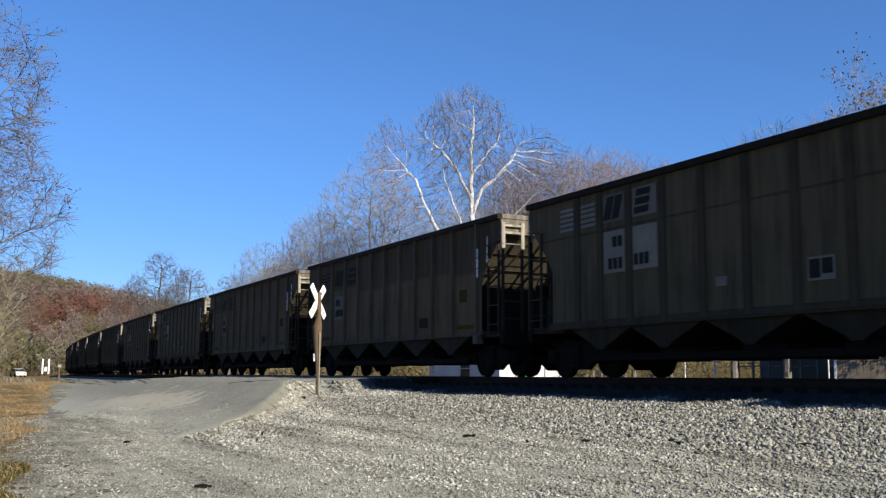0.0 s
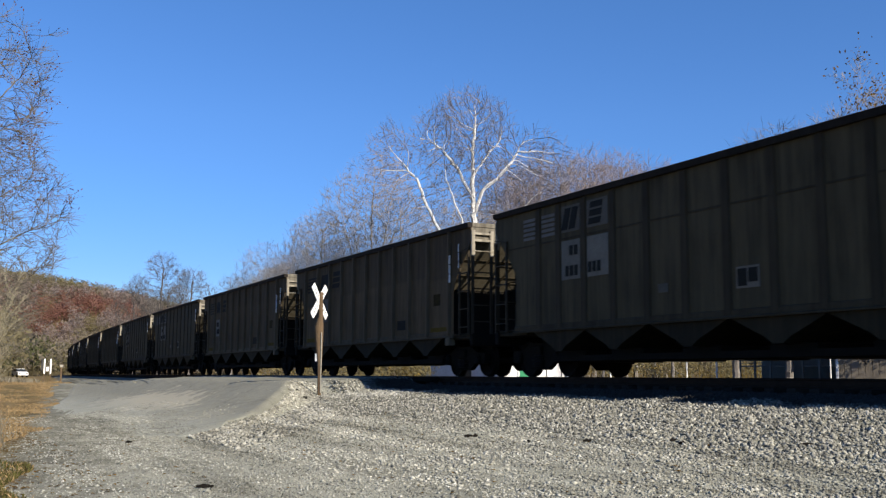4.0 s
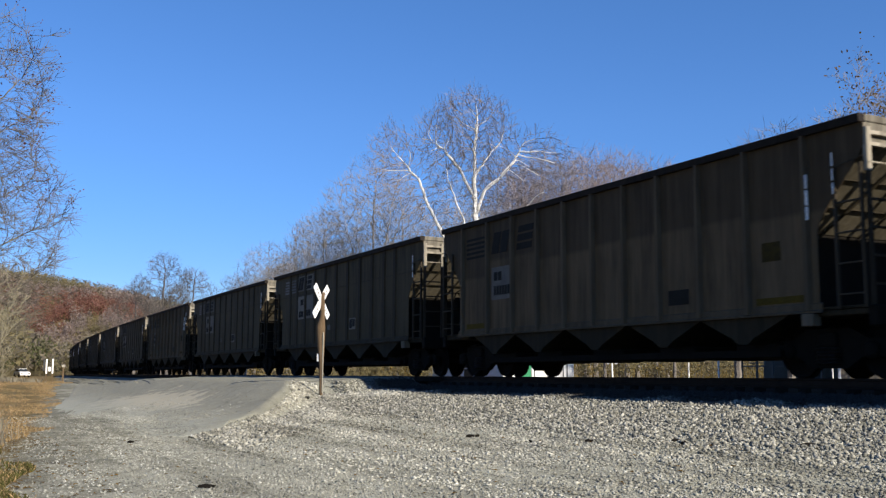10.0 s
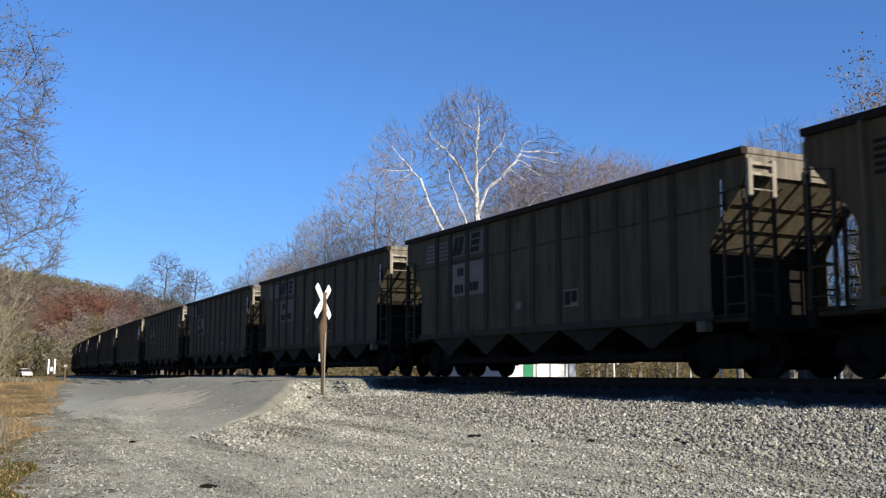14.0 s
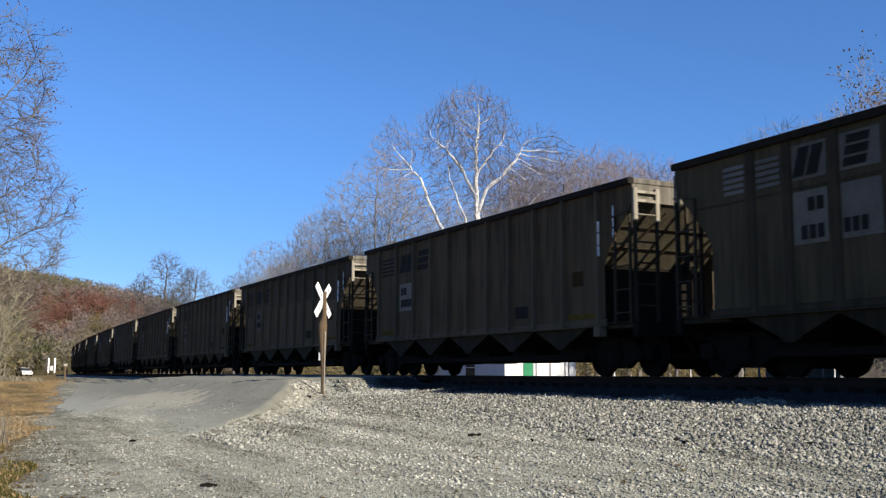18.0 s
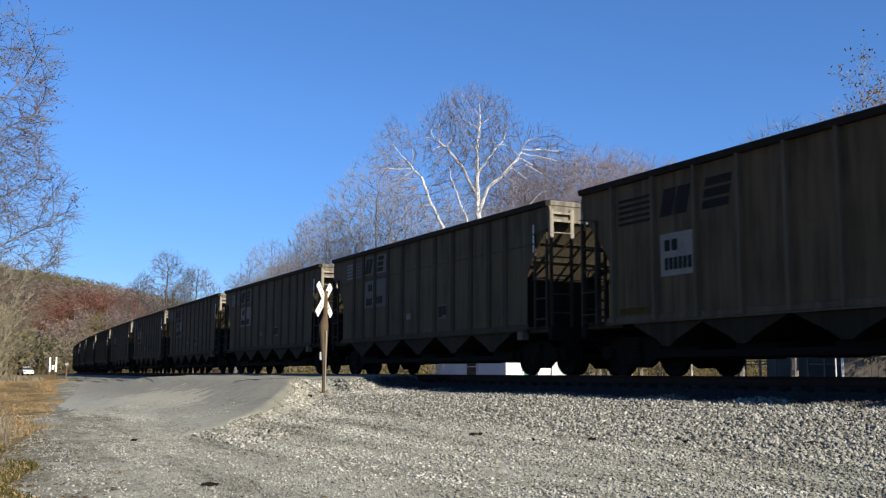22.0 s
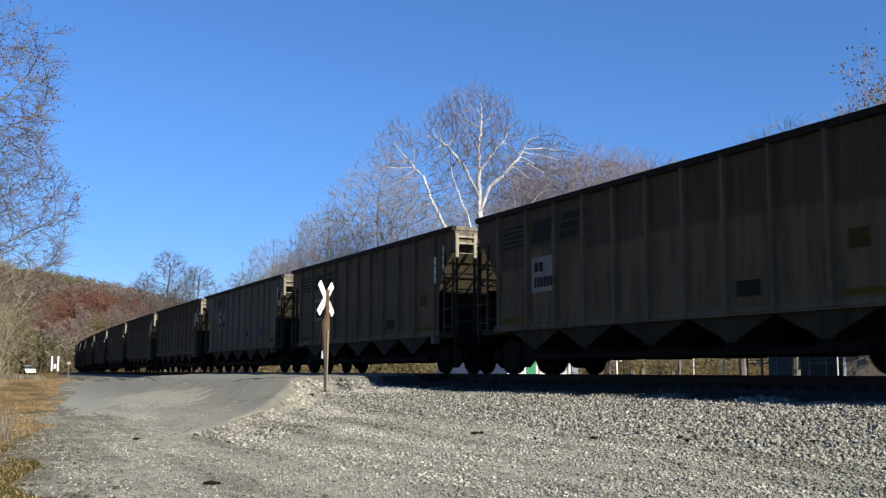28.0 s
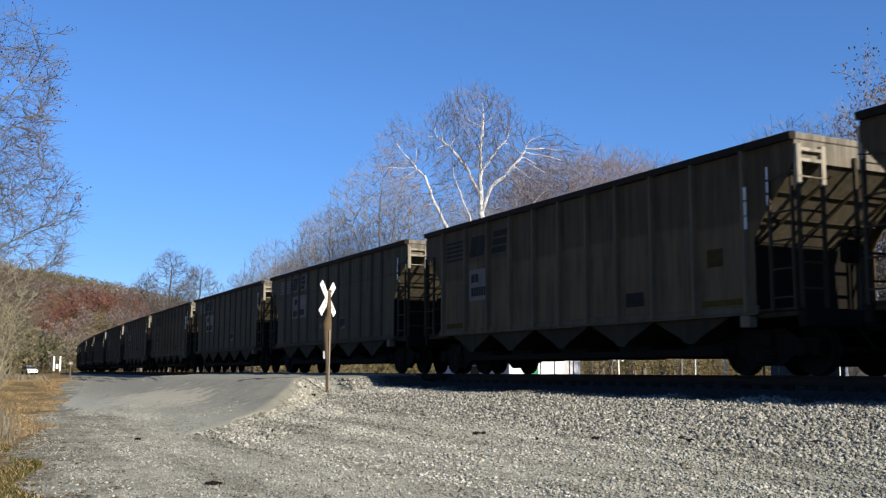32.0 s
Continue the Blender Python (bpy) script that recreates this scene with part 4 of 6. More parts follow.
def gravel_place(rng):
    while True:
        x = -5 - 27 * rng.random() ** 1.35
        y = rng.uniform(-1.6, 9.2)
        if abs(math.degrees(math.atan2(-x, y)) - 63) > 28.5 or (y < 0.9 and noise.noise((x * 0.45, y * 1.3, 21)) < -0.05 + 0.25 * smooth(0.9, -1.2, y)):
            continue
        if rng.random() < ((0.05 + 0.95 * smooth(7.0, 3.9, y + 2.2 * noise.noise((x * 0.35, y * 0.5, 8)))) if on_road(x, y) else 1.0) * (0.35 + 0.65 * smooth(0.2, 2.8, y + 0.11 * x + 1.2)) * max(0.40, 0.62 + 0.7 * noise.noise((x * 0.5, y * 0.9, 2))):
            return x, y


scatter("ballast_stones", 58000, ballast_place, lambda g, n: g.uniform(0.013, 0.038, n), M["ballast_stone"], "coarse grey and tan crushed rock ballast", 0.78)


def bank_place(rng):
    while True:
        v = rng.uniform(4.5, 11.2)
        e = float(np.interp(v, [p[0] for p in ROAD_EDGE], [p[1] for p in ROAD_EDGE]))
        x = e + 0.1 + 3.4 * rng.random() ** (1.6 if v < 8 else 1.0)
        if rng.random() < (0.35 + 0.65 * smooth(6.0, 9.0, v)) * (1 - 0.2 * smooth(9.5, 9.9, v)):
            return x, v


def lot_place(rng):
    while True:
        x = -5 - 24 * rng.random() ** 1.3
        y = rng.uniform(3.0, 9.4)
        if not on_road(x, y) and rng.random() < smooth(3.0, 8.5, y) * (0.6 + 0.9 * noise.noise((x * 0.7, y * 1.1, 12))):
            return x, y


scatter("lot_stones", 16000, lot_place, lambda g, n: g.uniform(0.010, 0.030, n), M["lot_stone"], "larger broken stones strewn over the gravel lot", 0.6)
scatter("bank_stones", 9000, bank_place, lambda g, n: g.uniform(0.02, 0.055, n), M["lot_stone"], "coarse rock spilling down the road bank")
scatter("track_bed_stones", 8000, bed_place, lambda g, n: g.uniform(0.03, 0.055, n), M["ballast_stone"], "coarse crushed rock between the ties")
scatter("gravel_stones", 90000, gravel_place, lambda g, n: g.uniform(0.006, 0.016, n) * (1 + 0.8 * (g.random(n) > 0.95)), M["gravel_stone"], "loose pale limestone gravel")


def dark_scrap(name, x, y, length, turn, label):
    """A splintered piece of tie or bark lying on the gravel."""
    sh = Shape()
    w = length * 0.012 + 0.005
    sh.rings([[(-length / 2, -w * 0.3, 0.0), (-length / 2, w * 0.4, 0.01), (-length / 2, 0, 0.02)],
              [(-length * 0.1, -w, -0.01), (-length * 0.1, w * 0.8, 0.015), (-length * 0.1, 0.1 * w, 0.04)],
              [(length * 0.3, -w * 0.7, -0.01), (length * 0.3, w, 0.01), (length * 0.3, 0, 0.03)],
              [(length / 2, -w * 0.2, 0.012), (length / 2, w * 0.2, 0.012), (length / 2, 0, 0.025)]])
    ob = tagged(new(name, sh.mesh(name, M["scrap"])), label, "debris")
    ob.matrix_basis = pose(x, y, ground_z(x, y) + 0.01, 0, 0, turn)


for x, y, l, a in ((-13.98, 7.58, 0.14, 60), (-13.9, 7.66, 0.10, 100), (-12.39, 7.70, 0.06, 20), (-10.21, 8.52, 0.10, 80), (-9.89, 8.38, 0.09, 20), (-9.95, 8.46, 0.06, 110), (-8.37, 8.92, 0.20, 62), (-19.02, 3.27, 0.12, 70), (-11.35, 2.80, 0.20, 63), (-11.55, 8.13, 0.12, 62)):
    dark_scrap("wood_scrap", x, y, l, a, "dark splintered scrap of wood on the gravel")


# lumps of tar crumbled off the road edge
chunk_rng = random.Random(12)
for x, y in ((-25.95, 9.02), (-26.15, 9.12), (-26.3, 8.9)):
    a, b, h = chunk_rng.uniform(0.07, 0.12), chunk_rng.uniform(0.05, 0.08), chunk_rng.uniform(0.03, 0.06)
    rim = [(1 + 0.22 * chunk_rng.uniform(-1, 1)) for _ in range(8)]
    ring = lambda g, z: [(g * a * rim[j] * math.cos(j * 0.7854), g * b * rim[j] * math.sin(j * 0.7854), z * (1 + 0.2 * math.sin(2.1 * j))) for j in range(8)]
    lump = tagged(new("asphalt_chunk", Shape().rings([ring(0.95, -0.06), ring(1.0, h * 0.55), ring(0.72, h)]).mesh("asphalt_chunk", M["tar"])), "black broken chunk of asphalt at the road edge", "asphalt chunk", "broken asphalt along the road edge")
    lump.matrix_basis = pose(x, y, ground_z(x, y) + 0.01, chunk_rng.uniform(-8, 8), chunk_rng.uniform(-8, 8), chunk_rng.uniform(130, 190))


# ---- crossing sign on its leaning timber post ----
def crossbuck(x, y, z, height, face, white=False, lean=0.0):
    sign = empty("crossbuck_sign", pose(x, y, z, 0, lean, face))
    tagged(sign, "white crossbuck on a white post beyond the track" if white else "white railroad crossbuck on a weathered brown timber post", "road sign")
    mat = M["sign_white"] if white else M["post_wood"]
    rings = []
    for k in range(25):
        u = k / 24
        h, wob = -0.4 + (height + 0.4) * u, 0.012 * math.sin(7 * u)
        w = (0.078 - 0.03 * u * u) if white else float(np.interp(u, [0, 0.25, 0.40, 0.55, 0.68, 0.735, 0.755, 0.80, 0.9, 1], [0.050, 0.054, 0.068, 0.108, 0.134, 0.136, 0.090, 0.066, 0.060, 0.042]))
        side = 0.0 if white else 0.055 - w
        # the swollen side of the old post bulges one way only
        rings.append([(wob + side * 0.35 + 0.95 * w * math.cos(a), side * 0.93 + w * math.sin(a), h) for a in [6.2832 * i / 12 for i in range(12)]])
    part("post", Shape().rings(rings), mat, sign, flat=False)
    c = height - 0.26
    half, wide = (0.58, 0.11) if white else (0.61, 0.112)
    for k, tilt in enumerate((52, -52) if white else (46, -46)):
        m = pose(0, 0.045 + 0.02 * k, c, 0, tilt, 0) if white else pose(0, -0.040 - 0.02 * k, c, 0, tilt, 180)
        blade = Shape().prism([(-half, -wide + 0.02), (-half + 0.03, -wide), (half - 0.03, -wide), (half, -wide + 0.02), (half, wide - 0.02), (half - 0.03, wide), (-half + 0.03, wide), (-half, wide - 0.02)], -0.008, 0.008, "y", m)
        b = part("blade", blade, M["sign_white"], sign, "white sign blade with illegible black lettering")
        for s in (-1, 1):
            letters = Shape()
            for i in range(3):
                letters.box(s * (0.20 + 0.12 * i) - 0.014, s * (0.20 + 0.12 * i) + 0.014, -0.013, -0.009, -0.034, 0.034, m)
            part("lettering", letters, M["sign_black"], b)
        part("bolt", Shape().lathe([(0.004, -0.03), (0.018, -0.03), (0.018, -0.008), (0.004, -0.008)], 8, "y", m), M["black_steel"], b)
    if not white:
        part("white_strip", Shape().slab(0.035, 0.065, 0.050, 0.076, 0.1, 1.8, 0.004), M["cream"], sign, "white conduit strip down the post")
        part("tag", Shape().slab(0.02, 0.05, -0.135, -0.075, 0.98, 1.2, 0.004), M["sign_white"], sign, "small pale tag")
    return sign


crossbuck(-26.95, 9.80, ground_z(-26.95, 9.80), 2.95, -48.0)
crossbuck(-60.3, 44.6, ground_z(-60.3, 44.6), 2.25, 40, True)


# ---- trees without leaves ----
class Branches:
    def __init__(self, seed, fine, pale=9):
        self.rng, self.fine, self.pale = random.Random(seed), fine, pale
        self.tips, self.v, self.f, self.thick = [], [], [], Shape()

    def limb(self, p, d, length, r0, r1, sides, segs, wander=0.16, lift=0.05, slim=False):
        rng = self.rng
        p, d = Vector(p), Vector(d).normalized()
        pts = [p.copy()]
        for _ in range(segs):
            d = (d + Vector((rng.gauss(0, wander), rng.gauss(0, wander), rng.gauss(0, wander) + lift))).normalized()
            p = p + d * (length / segs)
            pts.append(p.copy())
        thick = sides > 3 and not slim
        V, F = (self.thick.v, self.thick.f) if thick else (self.v, self.f)
        n0 = len(V)
        for i, q in enumerate(pts):
            t = (pts[min(i + 1, segs)] - pts[max(i - 1, 0)]).normalized()
            a = t.orthogonal().normalized()
            b = t.cross(a)
            r = r0 + (r1 - r0) * i / segs
            for k in range(sides):
                w = 6.2832 * k / sides
                V.append(tuple(q + a * (r * math.cos(w)) + b * (r * math.sin(w))))
        for i in range(segs):
            for k in range(sides):
                F.append((n0 + i * sides + k, n0 + i * sides + (k + 1) % sides, n0 + (i + 1) * sides + (k + 1) % sides, n0 + (i + 1) * sides + k))
        return pts

    def grow(self, p, d, length, r, level, plan):
        """plan: for each level (children, angle, length ratio)."""
        rng = self.rng
        segs = 6 if level == 0 else 4 if level < 3 else 2
        sides = 7 if level == 0 else 5 if level == 1 else 4 if level == 2 and r > 0.03 else 3
        last = level >= len(plan)
        pts = self.limb(p, d, length, r, r * (0.25 if level else 0.2), sides, segs, 0.045 + 0.025 * level, 0.05 + 0.02 * level, level >= self.pale)
        if last:
            self.tips.append(pts[-1])
            return
        n, angle, ratio = plan[level]
        start = 0.38 if level == 0 else 0.18
        for i in range(n):
            u = start + (1 - start) * (i + rng.random()) / n
            k = min(segs - 1, int(u * segs))
            q = pts[k].lerp(pts[k + 1], u * segs - k)
            axis = (pts[k + 1] - pts[k]).normalized()
            side = axis.orthogonal().normalized()
            side.rotate(Matrix.Rotation(i * 2.4 + rng.uniform(-0.6, 0.6), 3, axis))
            ang = radians(angle * rng.uniform(0.7, 1.25))
            nd = axis * math.cos(ang) + side * math.sin(ang)
            taper = (1 - 0.42 * u) if level == 0 else (1 - 0.5 * u)
            self.grow(q, nd, length * ratio * taper * rng.uniform(0.75, 1.2), max(self.fine, r * (1 - 0.7 * u) * 0.5), level + 1, plan)


def leaf_mesh(name, tips, count, size, spread, mat, seed):
    rng = random.Random(seed)
    V, F = [], []
    for _ in range(count):
        p = rng.choice(tips) + Vector([rng.gauss(0, spread) for _ in range(3)])
        a = Vector([rng.gauss(0, 1) for _ in range(3)]).normalized()
        b = a.orthogonal().normalized() * size * rng.uniform(0.5, 1.1)
        a = a * size * rng.uniform(0.6, 1.3)
        n = len(V)
        V += [tuple(p - a), tuple(p + b * 0.6), tuple(p + a), tuple(p - b * 0.6 + a.cross(b) * 2)]
        F.append((n, n + 1, n + 2, n + 3))
    return soup(name, V, F, mat)


def bare_tree(name, label, height, plan, seed, bark, twig, trunk_r=0.22, lean=(0, 0), stems=None, leaves=None, fine=0.013, pale=9):
    """stems: (foot, direction, length, radius) for a tree with several main stems."""
    b = Branches(seed, fine, pale)
    for foot, d, length, r in stems or [((0, 0, -0.3), (lean[0], lean[1], 1), height, trunk_r)]:
        b.grow(foot, d, length, r, 0, plan)
    tree = empty(name)
    tagged(tree, label, "tree")
    part("trunk", soup("trunk", b.thick.v, b.thick.f, bark), None, tree)
    part("crown", soup("crown", b.v, b.f, twig), None, tree)
    if leaves:
        count, size, spread, mat, low = leaves
        part("leaves", leaf_mesh("leaves", [t for t in b.tips if t.z > low], count, size, spread, mat, seed), None, tree)
    return tree


def plant(tree, x, y, turn=0, scale=1.0):
    tree.matrix_basis = pose(x, y, far_z(x, y), 0, 0, turn) @ Matrix.Scale(scale, 4)
    return tree


OPEN = [(15, 54, 0.55), (11, 50, 0.5), (9, 46, 0.5), (6, 42, 0.5)]


def crown_points(rng, blobs):
    """Points spread through rounded crown masses: (centre, radii, count)."""
    out = []
    for c, r, n in blobs:
        d = rng.normal(0, 1, (n, 3))
        d /= np.linalg.norm(d, axis=1)[:, None]
        out.append(np.array(c) + d * (rng.random(n) ** 0.42)[:, None] * np.array(r))
    return np.concatenate(out)


def grow_into(rng, limbs, targets, step, reach, kill, drift, keep_on=0.55):
    """Limbs fork and grow towards free points of the crown until it is filled."""
    pos, par = [], []
    for path in limbs:
        pts = [np.array(p, float) for p in path]
        at = -1 if not pos else int(np.argmin(np.linalg.norm(np.array(pos) - pts[0], axis=1)))
        for a, b in zip(pts[:-1], pts[1:]):
            k = max(1, int(np.linalg.norm(b - a) / step))
            for i in range(1 if at >= 0 else 0, k + 1):
                pos.append(a + (b - a) * i / k + (rng.normal(0, 0.10 * step, 3) if at >= 0 else 0))
                par.append(at)
                at = len(pos) - 1
    free = targets
    have = np.array(pos)
    near = np.full(len(free), 1e9)
    who = np.zeros(len(free), int)
    fresh = np.arange(len(have))
    forks = collections.Counter(par)
    for _ in range(160):
        d = np.linalg.norm(free[:, None, :] - have[None, fresh, :], axis=2)
        j = d.argmin(1)
        better = d[np.arange(len(free)), j] < near
        near[better], who[better] = d[better, j[better]], fresh[j[better]]
        keep = near > kill
        free, near, who = free[keep], near[keep], who[keep]
        act = near < reach
        if not act.any():
            break
        way = np.zeros_like(have)
        u = free[act] - have[who[act]]
        np.add.at(way, who[act], u / np.linalg.norm(u, axis=1)[:, None])
        start, grown = len(have), []
        for i in np.unique(who[act]):
            if forks[i] >= 3:
                near[who == i] += 2 * kill
                continue
            old = have[i] - have[par[i]] if par[i] >= 0 else np.array((0, 0, step))
            v = way[i] / (np.linalg.norm(way[i]) + 1e-9) + keep_on * old / step + rng.normal(0, 0.12, 3) + drift
            grown.append(have[i] + step * v / np.linalg.norm(v))
            par.append(int(i))
            forks[int(i)] += 1
        if not grown:
            break
        have = np.concatenate([have, np.array(grown)])
        fresh = np.arange(start, len(have))
    return have, par


def crown_tree(name, label, limbs, blobs, seed, bark, twig, step=0.4, tip=0.011, trunk_r=0.3, pale=0.05, sprays=(2, 0.7), reach=3.0, kill=0.55, leaves=None, points=None, rise=0.08, drift=(0, 0, 0)):
    """A leafless tree: main limbs, then branches that fill the crown, thicker where more twigs hang on them."""
    rng = np.random.default_rng(seed)
    have, par = grow_into(rng, limbs, crown_points(rng, blobs) if points is None else points(rng), step, reach, kill, np.array(drift) + np.array((0, 0, rise)))
    n = len(have)
    area = np.zeros(n)
    for i in range(n - 1, -1, -1):
        area[i] = max(area[i], tip ** 2.1)
        if par[i] >= 0:
            area[par[i]] += area[i]
    rad = area ** (1 / 2.1)
    # the foot of the trunk swells
    rad = (tip + (rad - tip) * (trunk_r - tip) / (rad[0] - tip)) * np.interp(have[:, 2] - have[0, 2], [0, 0.2 * np.ptp(have[:, 2]), 0.5 * np.ptp(have[:, 2])], [1.8, 1.45, 1.0])
    main = {}
    for i in range(n):
        p = par[i]
        if p >= 0 and (p not in main or rad[i] > rad[main[p]]):
            main[p] = i
    thick, thin = ([], []), ([], [])

    def tube(out, pts, rs, sides):
        V, F = out
        n0 = len(V)
        for k, q in enumerate(pts):
            t = Vector(pts[min(k + 1, len(pts) - 1)] - pts[max(k - 1, 0)]).normalized()
            a = t.orthogonal().normalized()
            b = t.cross(a)
            for w in range(sides):
                w = 6.2832 * w / sides
                V.append(tuple(Vector(q) + a * (rs[k] * math.cos(w)) + b * (rs[k] * math.sin(w))))
        for k in range(len(pts) - 1):
            for w in range(sides):
                F.append((n0 + k * sides + w, n0 + k * sides + (w + 1) % sides, n0 + (k + 1) * sides + (w + 1) % sides, n0 + (k + 1) * sides + w))
    tips = []
    for i in range(n):
        if par[i] >= 0 and main.get(par[i]) == i:
            continue
        run = ([par[i]] if par[i] >= 0 else []) + [i]
        while run[-1] in main:
            run.append(main[run[-1]])
        rs = [min(rad[k], rad[i]) for k in run]
        split = next((k for k, r in enumerate(rs) if r < pale), len(run))
        if split > 1:
            tube(thick, [have[k] for k in run[:split + 1]], rs[:split + 1], 7 if rs[0] > 0.12 else 5)
        if split < len(run):
            a = max(0, split - (1 if split <= 1 else 0)) if split > 1 else 0
            tube(thin, [have[k] for k in run[a:]], rs[a:], 3)
        tips.append(run[-1])
    ends = []
    for i in range(n):
        if rad[i] < 3.2 * tip and i not in main or (rad[i] < 2.2 * tip and rng.random() < 0.5):
            d = have[i] - have[par[i]]
            d /= np.linalg.norm(d)
            for _ in range(sprays[0]):
                e = d + rng.normal(0, 0.5, 3) + np.array((0, 0, 0.22)) + 2.0 * np.array(drift)
                e /= np.linalg.norm(e)
                length = sprays[1] * rng.uniform(0.5, 1.25)
                mid = have[i] + e * length * 0.5
                end = mid + (e + rng.normal(0, 0.22, 3) + np.array((0, 0, 0.12))) * length * 0.5
                tube(thin, [have[i], mid, end], [tip * 0.9, tip * 0.75, tip * 0.4], 3)
                ends.append(Vector(end))
    tree = empty(name)
    tagged(tree, label, "tree")
    part("trunk", soup("trunk", *thick, bark), None, tree)
    part("crown", soup("crown", *thin, twig), None, tree)
    if leaves:
        count, size, spread, mat, pick = leaves
        part("leaves", leaf_mesh("leaves", [t for t in ends if pick(t)], count, size, spread, mat, seed), None, tree)
    return tree


# the big sycamore: pale limbs, several stems, a round top
syc = [[(0, 0, -0.4), (0.1, 0, 6), (0, 0, 12.8), (-0.1, 0.1, 15.5), (-0.1, 0.2, 18.5), (0.1, 0.3, 20.4)],
       [(-0.05, 0, 14.6), (-0.5, 0.2, 15.3), (-1.3, 0.4, 17.0), (-2.6, 0.5, 18.6), (-3.3, 0.6, 19.2)],
       [(0.0, 0, 13.2), (0.7, -0.3, 15.2), (2.0, -0.6, 16.2), (3.0, -0.7, 17.4), (3.5, -0.8, 18.4)],
       [(0.05, 0, 5.0), (-1.7, -0.3, 9.5), (-2.8, -0.5, 12.0), (-3.8, -0.6, 14.0), (-4.5, -0.7, 15.9), (-5.4, -0.8, 16.8)],
       [(0.0, 0, 8.0), (-0.9, -0.6, 12.6), (-1.5, -0.9, 14.0), (-2.2, -1.2, 15.8)],
       [(-0.1, 0.1, 16.3), (0.9, 0.5, 17.9), (2.0, 0.8, 19.2)],
       [(0.0, 0, 9.0), (1.6, 0.6, 11.6), (3.4, 0.9, 13.4)]]
plant(crown_tree("sycamore_tree", "tall bare sycamore with white upper limbs behind the track", syc,
                 [((-0.6, 0.2, 18.8), (4.2, 3.4, 4.6), 4600), ((-6.4, -0.6, 17.2), (2.1, 2.0, 3.4), 1000), ((5.0, -0.6, 16.8), (3.0, 2.2, 3.2), 1400), ((-2.6, -0.8, 13.6), (3.4, 2.4, 2.4), 700), ((3.6, 0.6, 13.4), (3.0, 2.4, 2.2), 600)],
                 11, M["bark_white"], M["bark_sycamore"], step=0.28, tip=0.011, trunk_r=0.31, pale=0.030, sprays=(3, 0.8), kill=0.42, reach=2.4), -65.8, 36.1, 63.25, 0.97)

ta = plant(crown_tree("bare_tree", "leafless grey-brown tree behind the track", [[(0, 0, -0.3), (0.1, 0.1, 7.0), (-0.1, 0, 12.5), (0, 0.1, 16.5)], [(0, 0, 6.0), (-1.8, 0.4, 10.0), (-3.0, 0.6, 13.0)], [(0, 0, 7.0), (1.7, -0.5, 10.5), (2.6, -0.6, 13.5)], [(0.1, 0, 7.5), (0.2, 1.8, 11.0), (0.3, 2.6, 13.5)], [(0.1, 0, 6.5), (-0.2, -1.8, 10.0), (-0.4, -2.8, 13.0)]],
                      [((0, 0, 13.5), (4.6, 4.6, 5.6), 2400), ((0, 0, 9.5), (4.4, 4.4, 2.8), 600)], 21, M["bark_grey"], M["bark_tan"], step=0.34, tip=0.011, trunk_r=0.17, sprays=(3, 0.9), kill=0.46, reach=2.6, rise=0.14), -82.9, 34.9, 20, 1.07)
tb = plant(crown_tree("bare_tree", "leafless tree with reddish twigs behind the track", [[(0, 0, -0.3), (0, 0, 7), (0.2, 0.1, 14), (0.1, 0, 20)], [(0, 0, 7.5), (-1.3, 0.5, 13), (-1.8, 0.7, 18)], [(0, 0, 8), (1.3, -0.4, 13), (1.9, -0.6, 18)], [(0, 0, 8.5), (0.3, 1.4, 13.5), (0.4, 2.0, 17.5)], [(0, 0, 9), (-0.2, -1.4, 13.5), (-0.3, -2.0, 17)]],
                      [((0, 0, 17.0), (3.2, 3.2, 5.2), 2000), ((0, 0, 12.5), (3.4, 3.4, 3.2), 900)], 22, M["bark_grey"], M["bark_red"], step=0.34, tip=0.011, trunk_r=0.16, rise=0.26, sprays=(3, 1.0), kill=0.46, reach=2.6), -79.0, 52.8, 0, 0.98)
tc = plant(crown_tree("bare_tree", "round-crowned leafless tree far behind the track", [[(0, 0, -0.3), (0.1, 0, 6.0), (0, 0.2, 11), (0.2, 0, 16)], [(0, 0, 7.0), (-2.4, 0.5, 10.2), (-4.0, 0.8, 12.0)], [(0, 0, 7.6), (2.4, -0.4, 10.6), (4.0, -0.5, 12.6)], [(0, 0, 8.6), (0.2, 2.2, 12.4)], [(0, 0, 8.2), (-0.2, -2.2, 12.0)]],
                      [((-2.9, 0.3, 13.0), (1.9, 2.6, 2.0), 560), ((0.1, 0, 16.0), (2.3, 2.8, 2.2), 900), ((3.0, -0.3, 13.6), (1.7, 2.4, 2.2), 560), ((0, 0, 11.0), (3.6, 3.6, 2.0), 400)], 27, M["bark_dark"], M["bark_dark"], step=0.36, tip=0.015, trunk_r=0.19, sprays=(3, 0.9), kill=0.5, reach=2.6), -147.2, 28.9, 70, 1.0)
